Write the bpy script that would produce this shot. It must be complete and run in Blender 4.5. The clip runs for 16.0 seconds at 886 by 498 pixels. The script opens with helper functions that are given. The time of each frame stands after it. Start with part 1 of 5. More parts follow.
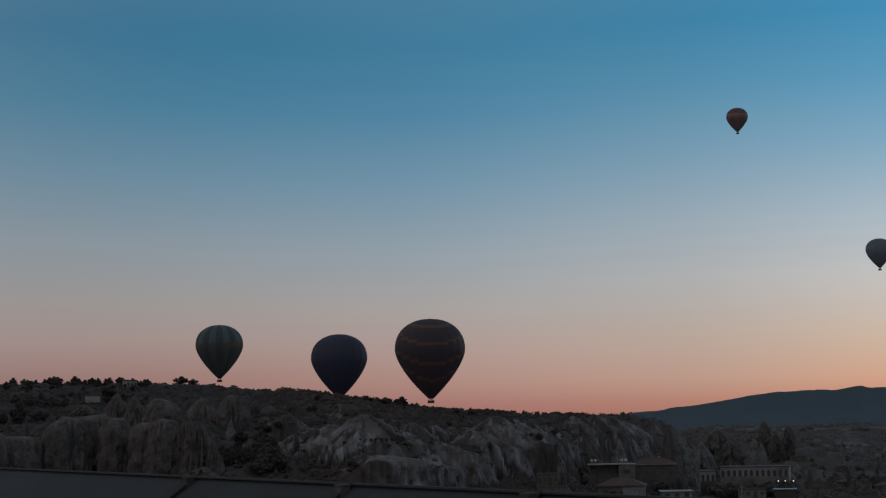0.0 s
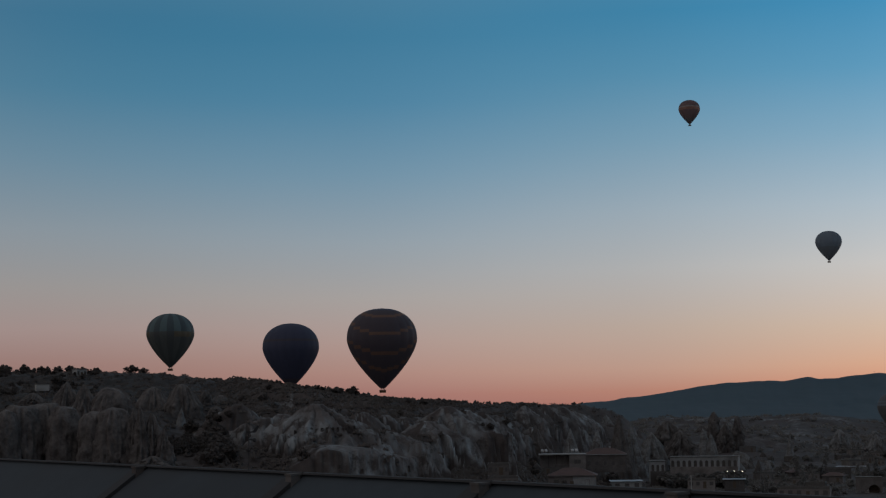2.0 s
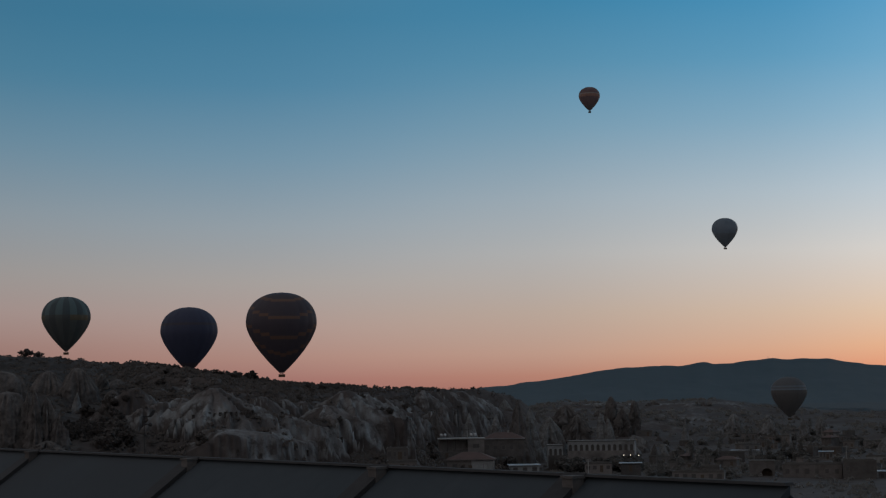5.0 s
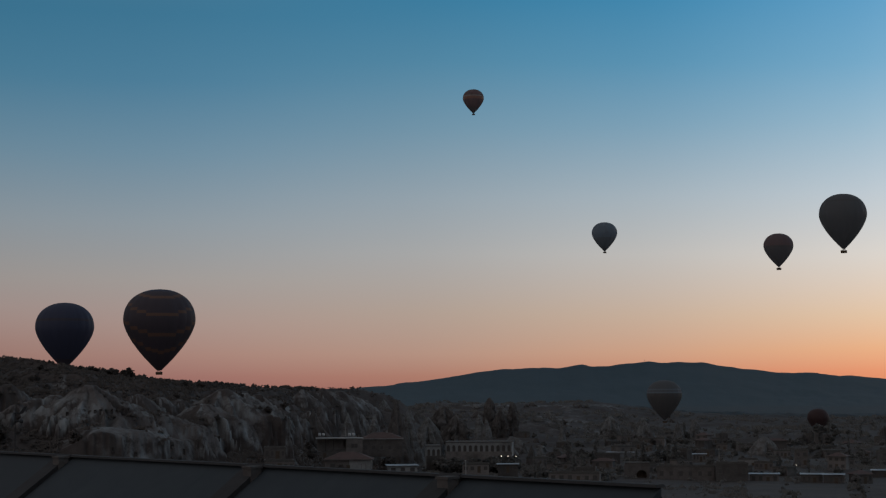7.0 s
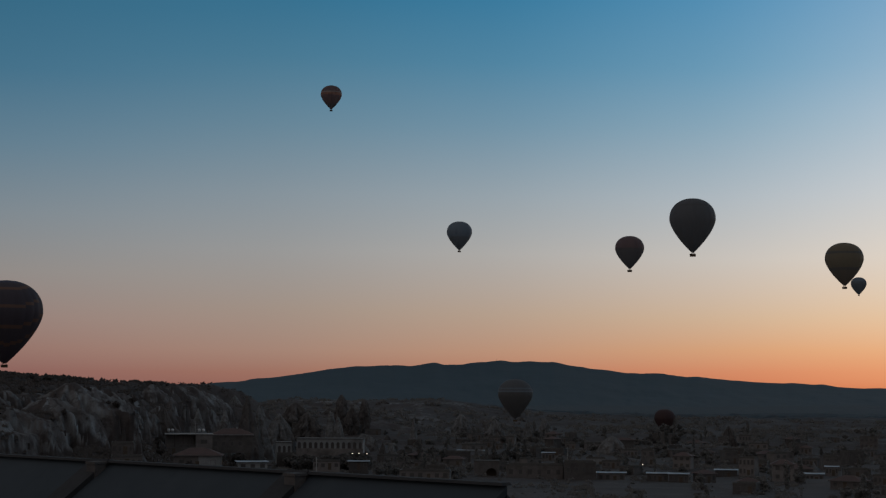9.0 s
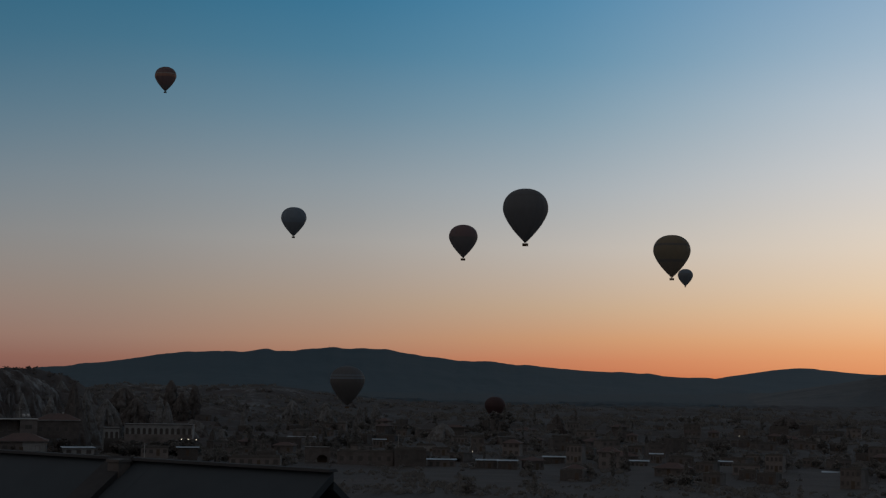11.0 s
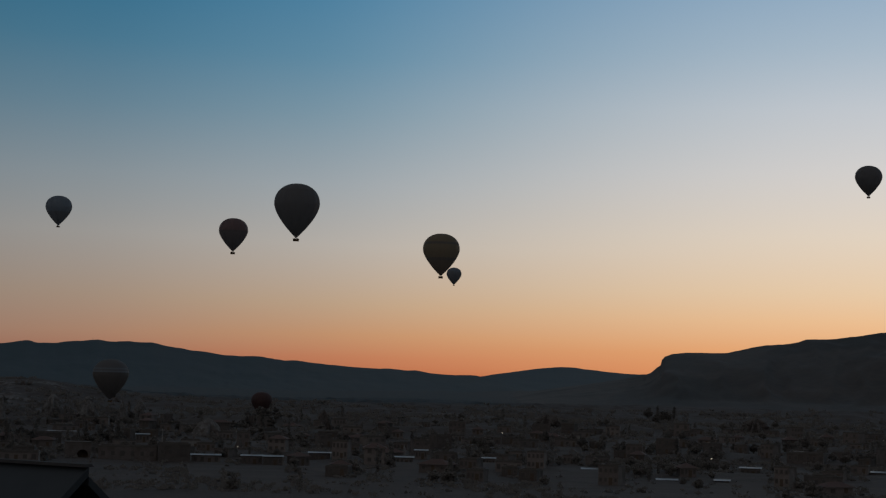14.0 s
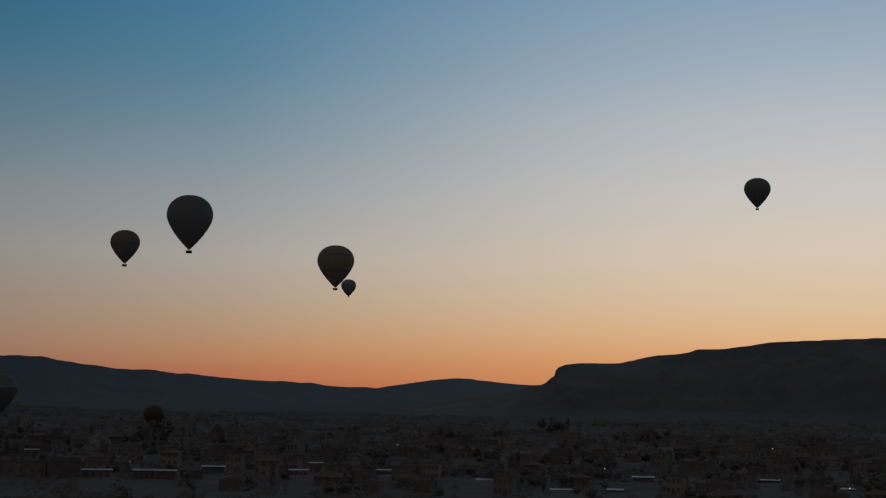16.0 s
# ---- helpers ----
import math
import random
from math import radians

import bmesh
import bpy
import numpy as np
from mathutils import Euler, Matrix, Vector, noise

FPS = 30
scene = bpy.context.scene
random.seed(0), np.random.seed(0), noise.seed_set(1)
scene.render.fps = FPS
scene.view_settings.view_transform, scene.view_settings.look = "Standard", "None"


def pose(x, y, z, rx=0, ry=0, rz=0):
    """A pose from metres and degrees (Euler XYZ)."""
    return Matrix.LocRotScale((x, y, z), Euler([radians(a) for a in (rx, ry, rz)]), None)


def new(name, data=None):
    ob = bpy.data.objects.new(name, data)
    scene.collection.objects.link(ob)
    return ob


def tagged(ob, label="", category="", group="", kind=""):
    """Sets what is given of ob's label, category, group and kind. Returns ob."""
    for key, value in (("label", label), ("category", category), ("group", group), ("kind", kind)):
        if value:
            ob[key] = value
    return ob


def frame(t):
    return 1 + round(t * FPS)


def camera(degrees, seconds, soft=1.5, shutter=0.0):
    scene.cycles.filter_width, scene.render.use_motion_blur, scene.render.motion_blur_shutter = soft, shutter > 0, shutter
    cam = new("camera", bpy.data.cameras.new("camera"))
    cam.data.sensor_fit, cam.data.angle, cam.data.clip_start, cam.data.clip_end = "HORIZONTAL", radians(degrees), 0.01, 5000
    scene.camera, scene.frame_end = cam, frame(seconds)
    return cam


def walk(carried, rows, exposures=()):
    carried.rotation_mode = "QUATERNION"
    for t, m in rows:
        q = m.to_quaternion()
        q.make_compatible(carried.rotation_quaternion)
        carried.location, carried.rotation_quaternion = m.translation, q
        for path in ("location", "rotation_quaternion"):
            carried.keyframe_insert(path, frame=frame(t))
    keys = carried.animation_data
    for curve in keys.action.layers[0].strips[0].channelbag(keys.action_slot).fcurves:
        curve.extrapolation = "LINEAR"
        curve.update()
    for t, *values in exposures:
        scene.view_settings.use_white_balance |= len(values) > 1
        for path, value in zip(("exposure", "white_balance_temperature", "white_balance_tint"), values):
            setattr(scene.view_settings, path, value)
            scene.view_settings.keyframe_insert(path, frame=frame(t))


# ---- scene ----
import itertools

# The camera stands on a terrace at the origin, 30 m over the valley floor, and pans to the right.
EYE_Z = 30.0
ARM = 0.6
cam = camera(31.16, 16.0, soft=1.25)
TURNS = [
    (0, 0.00, 6.13, -1.18), (0.5, 0.40, 5.96, -1.11), (1, 0.85, 5.81, -1.11), (1.5, 1.27, 5.77, -1.06),
    (2, 1.71, 5.73, -1.00), (2.5, 2.18, 5.61, -0.94), (3, 2.67, 5.37, -0.77), (3.5, 3.19, 5.15, -0.68),
    (6, 7.14, 5.12, -0.82), (6.5, 8.23, 5.10, -0.51), (7, 9.58, 5.07, -0.35), (7.5, 10.82, 5.13, -0.23),
    (8, 12.03, 5.21, -0.08), (8.5, 13.31, 5.15, 0.12), (9, 14.82, 4.97, 0.31), (11.5, 22.21, 4.56, 0.83),
    (12, 23.54, 4.60, 0.87), (12.5, 24.82, 4.54, 0.79), (13, 26.32, 4.36, 0.88), (13.5, 27.71, 4.46, 1.09),
    (14, 29.09, 4.56, 1.42), (14.5, 30.27, 4.43, 1.34), (15, 31.22, 4.49, 1.19), (15.5, 32.08, 4.73, 1.13),
    (16, 32.89, 5.06, 1.00)]


def turned(yaw, pitch, roll):
    a = radians(yaw)
    return pose(ARM * math.sin(a), ARM * math.cos(a), EYE_Z, 90 + pitch, 0, -yaw) @ pose(0, 0, 0, 0, 0, roll)


walk(cam, [(t, turned(y, p, r)) for t, y, p, r in TURNS], exposures=[(0, 0.0, 6320, 10), (3.5, 0.0, 6350, 10), (6, -0.03, 6400, 10), (7.5, -0.24, 6390, 10), (9, -0.45, 6420, 10), (11.5, -0.71, 6460, 10), (13.5, -0.77, 6500, 10), (16, -1.02, 6590, 10)])


# ---- world: the sky before sunrise, the sun still under the horizon ----
def lin(r, g, b):
    return tuple((c / 255 / 12.92) if c <= 10 else (((c / 255) + 0.055) / 1.055) ** 2.4 for c in (r, g, b)) + (1,)


SUN_AZ = 62.0
world = bpy.data.worlds.new("dawn_sky")
scene.world = world
world.use_nodes = True
wn, wl = world.node_tree.nodes, world.node_tree.links
wn.clear()


def wmath(op, a, b=0.0, clamp=False):
    n = wn.new("ShaderNodeMath")
    n.operation, n.use_clamp = op, clamp
    for i, v in enumerate((a, b)):
        if isinstance(v, (int, float)):
            n.inputs[i].default_value = v
        else:
            wl.new(v, n.inputs[i])
    return n.outputs[0]


def wramp(fac, stops, low=0.0, high=0.0, rest=0.0):
    """Sky colours over height. low, high: stops of light added near 5 and 11 degrees up; rest: added above 40 degrees."""
    n = wn.new("ShaderNodeValToRGB")
    wl.new(fac, n.inputs[0])
    e = n.color_ramp.elements
    while len(e) < len(stops):
        e.new(0.5)
    for el, (deg, rgb) in zip(e, stops):
        el.position = math.sqrt(math.sin(radians(deg)))
        gain = 0.5 * 2 ** float(np.interp(deg, [5, 11, 15, 40], [low, high, high, rest]))
        el.color = [c * gain for c in lin(*rgb)[:3]] + [1]
    return n.outputs[0]


coord = wn.new("ShaderNodeTexCoord")
sep = wn.new("ShaderNodeSeparateXYZ")
wl.new(coord.outputs["Generated"], sep.inputs[0])
up = wmath("MAXIMUM", sep.outputs[2], 0.0)
height = wmath("POWER", up, 0.5)
flat = wmath("SQRT", wmath("MAXIMUM", wmath("SUBTRACT", 1.0, wmath("MULTIPLY", sep.outputs[2], sep.outputs[2])), 1e-5))
sunward = wmath("DIVIDE", wmath("ADD", wmath("MULTIPLY", sep.outputs[0], math.sin(radians(SUN_AZ))),
                                wmath("MULTIPLY", sep.outputs[1], math.cos(radians(SUN_AZ)))), flat)
AMBIENT = 0.3
ZENITH, HIGH = (146, 147, 151), (120, 128, 137)
sky_away = wramp(height, [(0, (178, 164, 162)), (4, (186, 174, 171)), (14, (170, 165, 165)), (40, (154, 152, 153)), (90, ZENITH)], AMBIENT, AMBIENT, AMBIENT)
sky_left = wramp(height, [(0, (120, 84, 82)), (0.9, (134, 97, 92)), (1.8, (146, 114, 107)), (3, (156, 135, 130)), (4.5, (148, 143, 140)), (6.5, (132, 143, 150)),
                          (9, (100, 132, 150)), (11.5, (66, 119, 145)), (14, (48, 108, 138)), (40, HIGH), (90, ZENITH)], 0.0, 0.0, AMBIENT)
sky_side = wramp(height, [(0, (150, 104, 100)), (0.5, (164, 118, 110)), (1.3, (175, 138, 127)), (2.4, (176, 152, 144)), (4.0, (168, 162, 158)), (6.0, (149, 161, 169)),
                          (8.4, (118, 151, 171)), (11, (83, 137, 167)), (13.4, (67, 128, 160)), (40, HIGH), (90, ZENITH)], -0.04, -0.17, AMBIENT)
sky_front = wramp(height, [(0, (163, 107, 94)), (0.5, (178, 128, 110)), (1.3, (185, 150, 133)), (2.8, (181, 163, 150)), (4.9, (172, 172, 171)), (6.9, (153, 167, 176)),
                           (9.4, (118, 153, 173)), (11.8, (84, 139, 168)), (14, (60, 128, 163)), (40, HIGH), (90, ZENITH)], 0.04, 0.0, AMBIENT)
sky_rise = wramp(height, [(0, (180, 108, 85)), (0.5, (193, 130, 104)), (1.3, (197, 153, 126)), (2.6, (192, 168, 148)), (4.8, (183, 180, 176)), (6.9, (160, 173, 181)),
                          (9.4, (121, 157, 178)), (11.6, (87, 144, 175)), (14, (61, 132, 170)), (40, HIGH), (90, ZENITH)], 0.27, 0.18, AMBIENT)
sky_mid = wramp(height, [(0, (196, 108, 74)), (0.6, (207, 134, 97)), (1.4, (209, 157, 117)), (2.5, (203, 174, 145)), (4.6, (195, 188, 180)), (6.8, (171, 180, 186)),
                         (9.3, (136, 165, 182)), (11.3, (107, 153, 180)), (14, (83, 141, 177)), (40, HIGH), (90, ZENITH)], 0.57, 0.52, AMBIENT)
sky_glow = wramp(height, [(0, (217, 134, 84)), (1, (228, 162, 110)), (2.2, (232, 188, 144)), (3.2, (228, 199, 165)), (5.2, (222, 207, 189)), (7.4, (207, 203, 200)), (9.7, (188, 193, 199)),
                          (11.8, (162, 178, 192)), (14.5, (136, 162, 186)), (40, (72, 94, 110)), (90, ZENITH)], 0.87, 0.96, AMBIENT)


def wmix(fac, a, b):
    n = wn.new("ShaderNodeMix")
    n.data_type = "RGBA"
    wl.new(fac, n.inputs[0])
    wl.new(a, n.inputs[6])
    wl.new(b, n.inputs[7])
    return n.outputs[2]


def wspan(lo, hi):
    n = wn.new("ShaderNodeMapRange")
    n.interpolation_type = "SMOOTHSTEP"
    wl.new(sunward, n.inputs[0])
    n.inputs[1].default_value, n.inputs[2].default_value = lo - (hi - lo) / 4, hi + (hi - lo) / 4
    return n.outputs[0]


colour = wmix(wspan(-0.7, 0.2), sky_away, sky_left)
colour = wmix(wspan(0.24, 0.469), colour, sky_side)
colour = wmix(wspan(0.469, 0.611), colour, sky_front)
colour = wmix(wspan(0.611, 0.719), colour, sky_rise)
colour = wmix(wspan(0.719, 0.817), colour, sky_mid)
colour = wmix(wspan(0.817, 0.951), colour, sky_glow)
glow = wn.new("ShaderNodeBackground")
wl.new(colour, glow.inputs[0])
glow.inputs[1].default_value = 2.0
air = wn.new("ShaderNodeTexSky")
air.sky_type, air.sun_disc = "NISHITA", False
air.sun_elevation, air.sun_rotation, air.altitude = radians(-3), radians(SUN_AZ), 1100
thin = wn.new("ShaderNodeBackground")
wl.new(air.outputs[0], thin.inputs[0])
thin.inputs[1].default_value = 0.05
both = wn.new("ShaderNodeAddShader")
wl.new(glow.outputs[0], both.inputs[0])
wl.new(thin.outputs[0], both.inputs[1])
sky_out = wn.new("ShaderNodeOutputWorld")
wl.new(both.outputs[0], sky_out.inputs[0])


# ---- materials ----
def surface(name, a, b, scale=1.0, rough=0.85, metal=0.0, bump=0.0, c=None, island=False, fine=6.0):
    """Two tones mixed by coarse and fine noise, with a third for stains, in metres."""
    m = bpy.data.materials.new(name)
    m.use_nodes = True
    n, l = m.node_tree.nodes, m.node_tree.links
    bs = n["Principled BSDF"]
    tc = n.new("ShaderNodeTexCoord")
    src = tc.outputs["Object"]
    big = n.new("ShaderNodeTexNoise")
    big.inputs["Scale"].default_value, big.inputs["Detail"].default_value = scale, 5
    small = n.new("ShaderNodeTexNoise")
    small.inputs["Scale"].default_value, small.inputs["Detail"].default_value = scale * fine, 6
    for t in (big, small):
        l.new(src, t.inputs["Vector"])
    r = n.new("ShaderNodeMapRange")
    r.inputs[1].default_value, r.inputs[2].default_value = 0.36, 0.64
    add = n.new("ShaderNodeMath")
    add.operation = "MULTIPLY_ADD"
    l.new(small.outputs[0], add.inputs[0])
    add.inputs[1].default_value = 0.45
    half = n.new("ShaderNodeMath")
    half.operation = "MULTIPLY"
    l.new(big.outputs[0], half.inputs[0])
    half.inputs[1].default_value = 0.55
    l.new(half.outputs[0], add.inputs[2])
    l.new(add.outputs[0], r.inputs[0])
    mix = n.new("ShaderNodeMix")
    mix.data_type = "RGBA"
    mix.inputs[6].default_value, mix.inputs[7].default_value = (*a, 1), (*b, 1)
    l.new(r.outputs[0], mix.inputs[0])
    out = mix.outputs[2]
    if c:
        st = n.new("ShaderNodeTexNoise")
        st.inputs["Scale"].default_value, st.inputs["Detail"].default_value = scale * 0.37, 3
        l.new(src, st.inputs["Vector"])
        sr = n.new("ShaderNodeMapRange")
        sr.inputs[1].default_value, sr.inputs[2].default_value = 0.50, 0.66
        l.new(st.outputs[0], sr.inputs[0])
        mc = n.new("ShaderNodeMix")
        mc.data_type = "RGBA"
        mc.inputs[7].default_value = (*c, 1)
        l.new(out, mc.inputs[6])
        l.new(sr.outputs[0], mc.inputs[0])
        out = mc.outputs[2]
    if island:
        info = n.new("ShaderNodeObjectInfo")
        hv = n.new("ShaderNodeHueSaturation")
        vr = n.new("ShaderNodeMapRange")
        vr.inputs[3].default_value, vr.inputs[4].default_value = 0.65, 1.3
        l.new(info.outputs["Random"], vr.inputs[0])
        l.new(vr.outputs[0], hv.inputs["Value"])
        l.new(out, hv.inputs["Color"])
        out = hv.outputs[0]
    l.new(out, bs.inputs["Base Color"])
    bs.inputs["Roughness"].default_value, bs.inputs["Metallic"].default_value = rough, metal
    bs.inputs["Specular IOR Level"].default_value = 0.25
    if bump:
        bp = n.new("ShaderNodeBump")
        bp.inputs["Strength"].default_value, bp.inputs["Distance"].default_value = 0.8, bump
        l.new(add.outputs[0], bp.inputs["Height"])
        l.new(bp.outputs[0], bs.inputs["Normal"])
    return m


def terrain_material():
    """Dry scrub on the flat, bare pale tuff where the slope is steep, in worn patches."""
    m = surface("scrub_and_tuff", (0.026, 0.0212, 0.0197), (0.051, 0.0412, 0.038), 0.09, 0.95, bump=0.7, c=(0.032, 0.0275, 0.026), fine=7)
    n, l = m.node_tree.nodes, m.node_tree.links
    bs = n["Principled BSDF"]
    old = bs.inputs["Base Color"].links[0].from_socket
    at = n.new("ShaderNodeAttribute")
    at.attribute_name = "bare"
    tc = n.new("ShaderNodeTexCoord")
    ns = n.new("ShaderNodeTexNoise")
    ns.inputs["Scale"].default_value, ns.inputs["Detail"].default_value = 0.22, 9
    l.new(tc.outputs["Object"], ns.inputs["Vector"])
    ad = n.new("ShaderNodeMath")
    ad.operation = "MULTIPLY_ADD"
    l.new(ns.outputs[0], ad.inputs[0])
    ad.inputs[1].default_value = 0.9
    l.new(at.outputs["Fac"], ad.inputs[2])
    rg = n.new("ShaderNodeMapRange")
    rg.inputs[1].default_value, rg.inputs[2].default_value = 0.77, 1.05
    l.new(ad.outputs[0], rg.inputs[0])
    tn = n.new("ShaderNodeTexNoise")
    tn.inputs["Scale"].default_value, tn.inputs["Detail"].default_value = 0.12, 9
    l.new(tc.outputs["Object"], tn.inputs["Vector"])
    tr = n.new("ShaderNodeMapRange")
    tr.inputs[1].default_value, tr.inputs[2].default_value = 0.34, 0.66
    l.new(tn.outputs[0], tr.inputs[0])
    tm = n.new("ShaderNodeMix")
    tm.data_type = "RGBA"
    tm.inputs[6].default_value, tm.inputs[7].default_value = (0.062, 0.053, 0.05, 1), (0.168, 0.183, 0.19, 1)
    mp, sn = n.new("ShaderNodeMapping"), n.new("ShaderNodeTexNoise")
    mp.inputs["Scale"].default_value = (0.5, 0.2, 0.07)
    sn.inputs["Scale"].default_value, sn.inputs["Detail"].default_value = 1.0, 4
    l.new(tc.outputs["Object"], mp.inputs["Vector"])
    l.new(mp.outputs[0], sn.inputs["Vector"])
    sr = n.new("ShaderNodeMapRange")
    sr.inputs[1].default_value, sr.inputs[2].default_value, sr.inputs[3].default_value, sr.inputs[4].default_value = 0.4, 0.6, 0.25, 1.0
    l.new(sn.outputs[0], sr.inputs[0])
    lay = n.new("ShaderNodeMath")
    lay.operation = "MULTIPLY"
    l.new(tr.outputs[0], lay.inputs[0])
    l.new(sr.outputs[0], lay.inputs[1])
    l.new(lay.outputs[0], tm.inputs[0])
    mx = n.new("ShaderNodeMix")
    mx.data_type = "RGBA"
    l.new(rg.outputs[0], mx.inputs[0])
    lush, green, gain = n.new("ShaderNodeAttribute"), n.new("ShaderNodeMix"), n.new("ShaderNodeMath")
    lush.attribute_name = "lush"
    gain.operation = "MULTIPLY"
    l.new(lush.outputs["Fac"], gain.inputs[0])
    fr = n.new("ShaderNodeMapRange")
    fr.inputs[1].default_value, fr.inputs[2].default_value, fr.inputs[3].default_value = 0.36, 0.62, 0.55
    fn_ = n.new("ShaderNodeTexNoise")
    fn_.inputs["Scale"].default_value, fn_.inputs["Detail"].default_value = 0.012, 5
    l.new(tc.outputs["Object"], fn_.inputs["Vector"])
    l.new(fn_.outputs[0], fr.inputs[0])
    l.new(fr.outputs[0], gain.inputs[1])
    green.data_type = "RGBA"
    green.inputs[7].default_value = (0.017, 0.0165, 0.016, 1)
    l.new(gain.outputs[0], green.inputs[0])
    l.new(old, green.inputs[6])
    # Ground colour lifted to a paler even tone against the lower exposure.
    valley_lift, soil = n.new("ShaderNodeAttribute"), n.new("ShaderNodeMix")
    valley_lift.attribute_name = "valley_lift"
    soil.data_type = "RGBA"
    soil.inputs[7].default_value = (0.046, 0.041, 0.0385, 1)
    l.new(valley_lift.outputs["Fac"], soil.inputs[0])
    l.new(green.outputs[2], soil.inputs[6])
    # Far ground takes the mountains' haze blue in its colour.
    haze_far, haze_tint = n.new("ShaderNodeAttribute"), n.new("ShaderNodeMix")
    haze_far.attribute_name = "haze_far"
    haze_tint.data_type = "RGBA"
    haze_tint.inputs[7].default_value = (0.0175, 0.0315, 0.0405, 1)
    l.new(haze_far.outputs["Fac"], haze_tint.inputs[0])
    l.new(soil.outputs[2], haze_tint.inputs[6])
    l.new(haze_tint.outputs[2], mx.inputs[6])
    l.new(tm.outputs[2], mx.inputs[7])
    l.new(mx.outputs[2], bs.inputs["Base Color"])
    return m


def scrub_spots(m, scale, lo, hi, dark):
    """Dark lichen and tufts of scrub caught on bare rock, finer and coarser spots together."""
    n, l = m.node_tree.nodes, m.node_tree.links
    bs = n["Principled BSDF"]
    old = bs.inputs["Base Color"].links[0].from_socket
    tc, ns, rg, mx = n.new("ShaderNodeTexCoord"), n.new("ShaderNodeTexNoise"), n.new("ShaderNodeMapRange"), n.new("ShaderNodeMix")
    ns.inputs["Scale"].default_value, ns.inputs["Detail"].default_value, ns.inputs["Roughness"].default_value = scale, 8, 0.72
    l.new(tc.outputs["Object"], ns.inputs["Vector"])
    rg.inputs[1].default_value, rg.inputs[2].default_value, rg.inputs[4].default_value = lo, hi, 0.85
    l.new(ns.outputs[0], rg.inputs[0])
    mx.data_type = "RGBA"
    mx.inputs[7].default_value = (*dark, 1)
    l.new(rg.outputs[0], mx.inputs[0])
    l.new(old, mx.inputs[6])
    l.new(mx.outputs[2], bs.inputs["Base Color"])
    return m


M_GROUND = scrub_spots(terrain_material(), 0.28, 0.49, 0.6, (0.034, 0.028, 0.026))
M_TUFF = scrub_spots(surface("pale_tuff", (0.072, 0.07, 0.069), (0.155, 0.162, 0.164), 0.2, 0.95, bump=0.35, c=(0.06, 0.05, 0.044)), 0.35, 0.5, 0.62, (0.05, 0.042, 0.038))
M_TUFF_DARK = scrub_spots(surface("brown_tuff", (0.05, 0.046, 0.044), (0.092, 0.084, 0.08), 0.22, 0.95, bump=0.5, c=(0.045, 0.038, 0.035)), 0.4, 0.52, 0.62, (0.036, 0.031, 0.029))
M_TUFF_GREY = scrub_spots(surface("grey_brown_tuff", (0.054, 0.049, 0.047), (0.108, 0.098, 0.093), 0.25, 0.95, bump=0.6, c=(0.054, 0.045, 0.041)), 0.4, 0.5, 0.62, (0.04, 0.035, 0.033))
# Aerial haze is mixed into both mountain base colours, more into the far one.
M_MOUNT = surface("haze_tinted_mountain", (0.0150, 0.0300, 0.0400), (0.0190, 0.0350, 0.0455), 0.006, 0.95, c=(0.0165, 0.0320, 0.0420))
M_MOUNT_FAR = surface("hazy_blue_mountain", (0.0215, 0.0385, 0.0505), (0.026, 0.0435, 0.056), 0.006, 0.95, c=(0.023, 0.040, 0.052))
M_MESA = surface("dark_mesa_rock", (0.034, 0.035, 0.036), (0.052, 0.048, 0.046), 0.02, 0.95, bump=1.0, c=(0.030, 0.032, 0.033))


def leaves(name, a, b):
    """Matt leaves that let some light through."""
    m = surface(name, a, b, 0.7, 0.8, island=True)
    n, l = m.node_tree.nodes, m.node_tree.links
    body, thin, both_ = n["Principled BSDF"], n.new("ShaderNodeBsdfTranslucent"), n.new("ShaderNodeMixShader")
    l.new(body.inputs["Base Color"].links[0].from_socket, thin.inputs["Color"])
    both_.inputs[0].default_value = 0.4
    l.new(body.outputs[0], both_.inputs[1])
    l.new(thin.outputs[0], both_.inputs[2])
    l.new(both_.outputs[0], n["Material Output"].inputs[0])
    return m


# One leaf in two tones: the valley's is lifted against the lower exposure.
M_LEAF = leaves("paler_valley_leaves", (0.092, 0.087, 0.082), (0.124, 0.118, 0.108))
M_SCRUB = leaves("darker_hill_leaves", (0.064, 0.055, 0.05), (0.088, 0.076, 0.069))
M_BARK = surface("bark", (0.07, 0.055, 0.04), (0.13, 0.10, 0.08), 3.0, 0.9)
M_STONE = surface("cut_stone_wall", (0.068, 0.061, 0.058), (0.112, 0.102, 0.097), 0.5, 0.9, bump=0.05, c=(0.06, 0.051, 0.046), island=True)
M_PLASTER = surface("weathered_plaster", (0.16, 0.158, 0.152), (0.25, 0.248, 0.24), 0.4, 0.85, bump=0.02, c=(0.12, 0.115, 0.108), island=True)
M_DULL = surface("earth_plaster", (0.085, 0.077, 0.073), (0.13, 0.118, 0.111), 0.4, 0.9, bump=0.03, c=(0.06, 0.054, 0.05), island=True)
M_TILE = surface("red_roof_tiles", (0.055, 0.037, 0.034), (0.075, 0.047, 0.042), 0.8, 0.85, bump=0.06, c=(0.045, 0.034, 0.031))
M_SLATE = surface("dark_roof_sheet", (0.02, 0.0265, 0.032), (0.027, 0.034, 0.04), 0.35, 0.9, bump=0.01, c=(0.022, 0.026, 0.03))
M_PARAPET = surface("dark_parapet", (0.018, 0.018, 0.019), (0.026, 0.025, 0.026), 1.2, 0.9, bump=0.02)
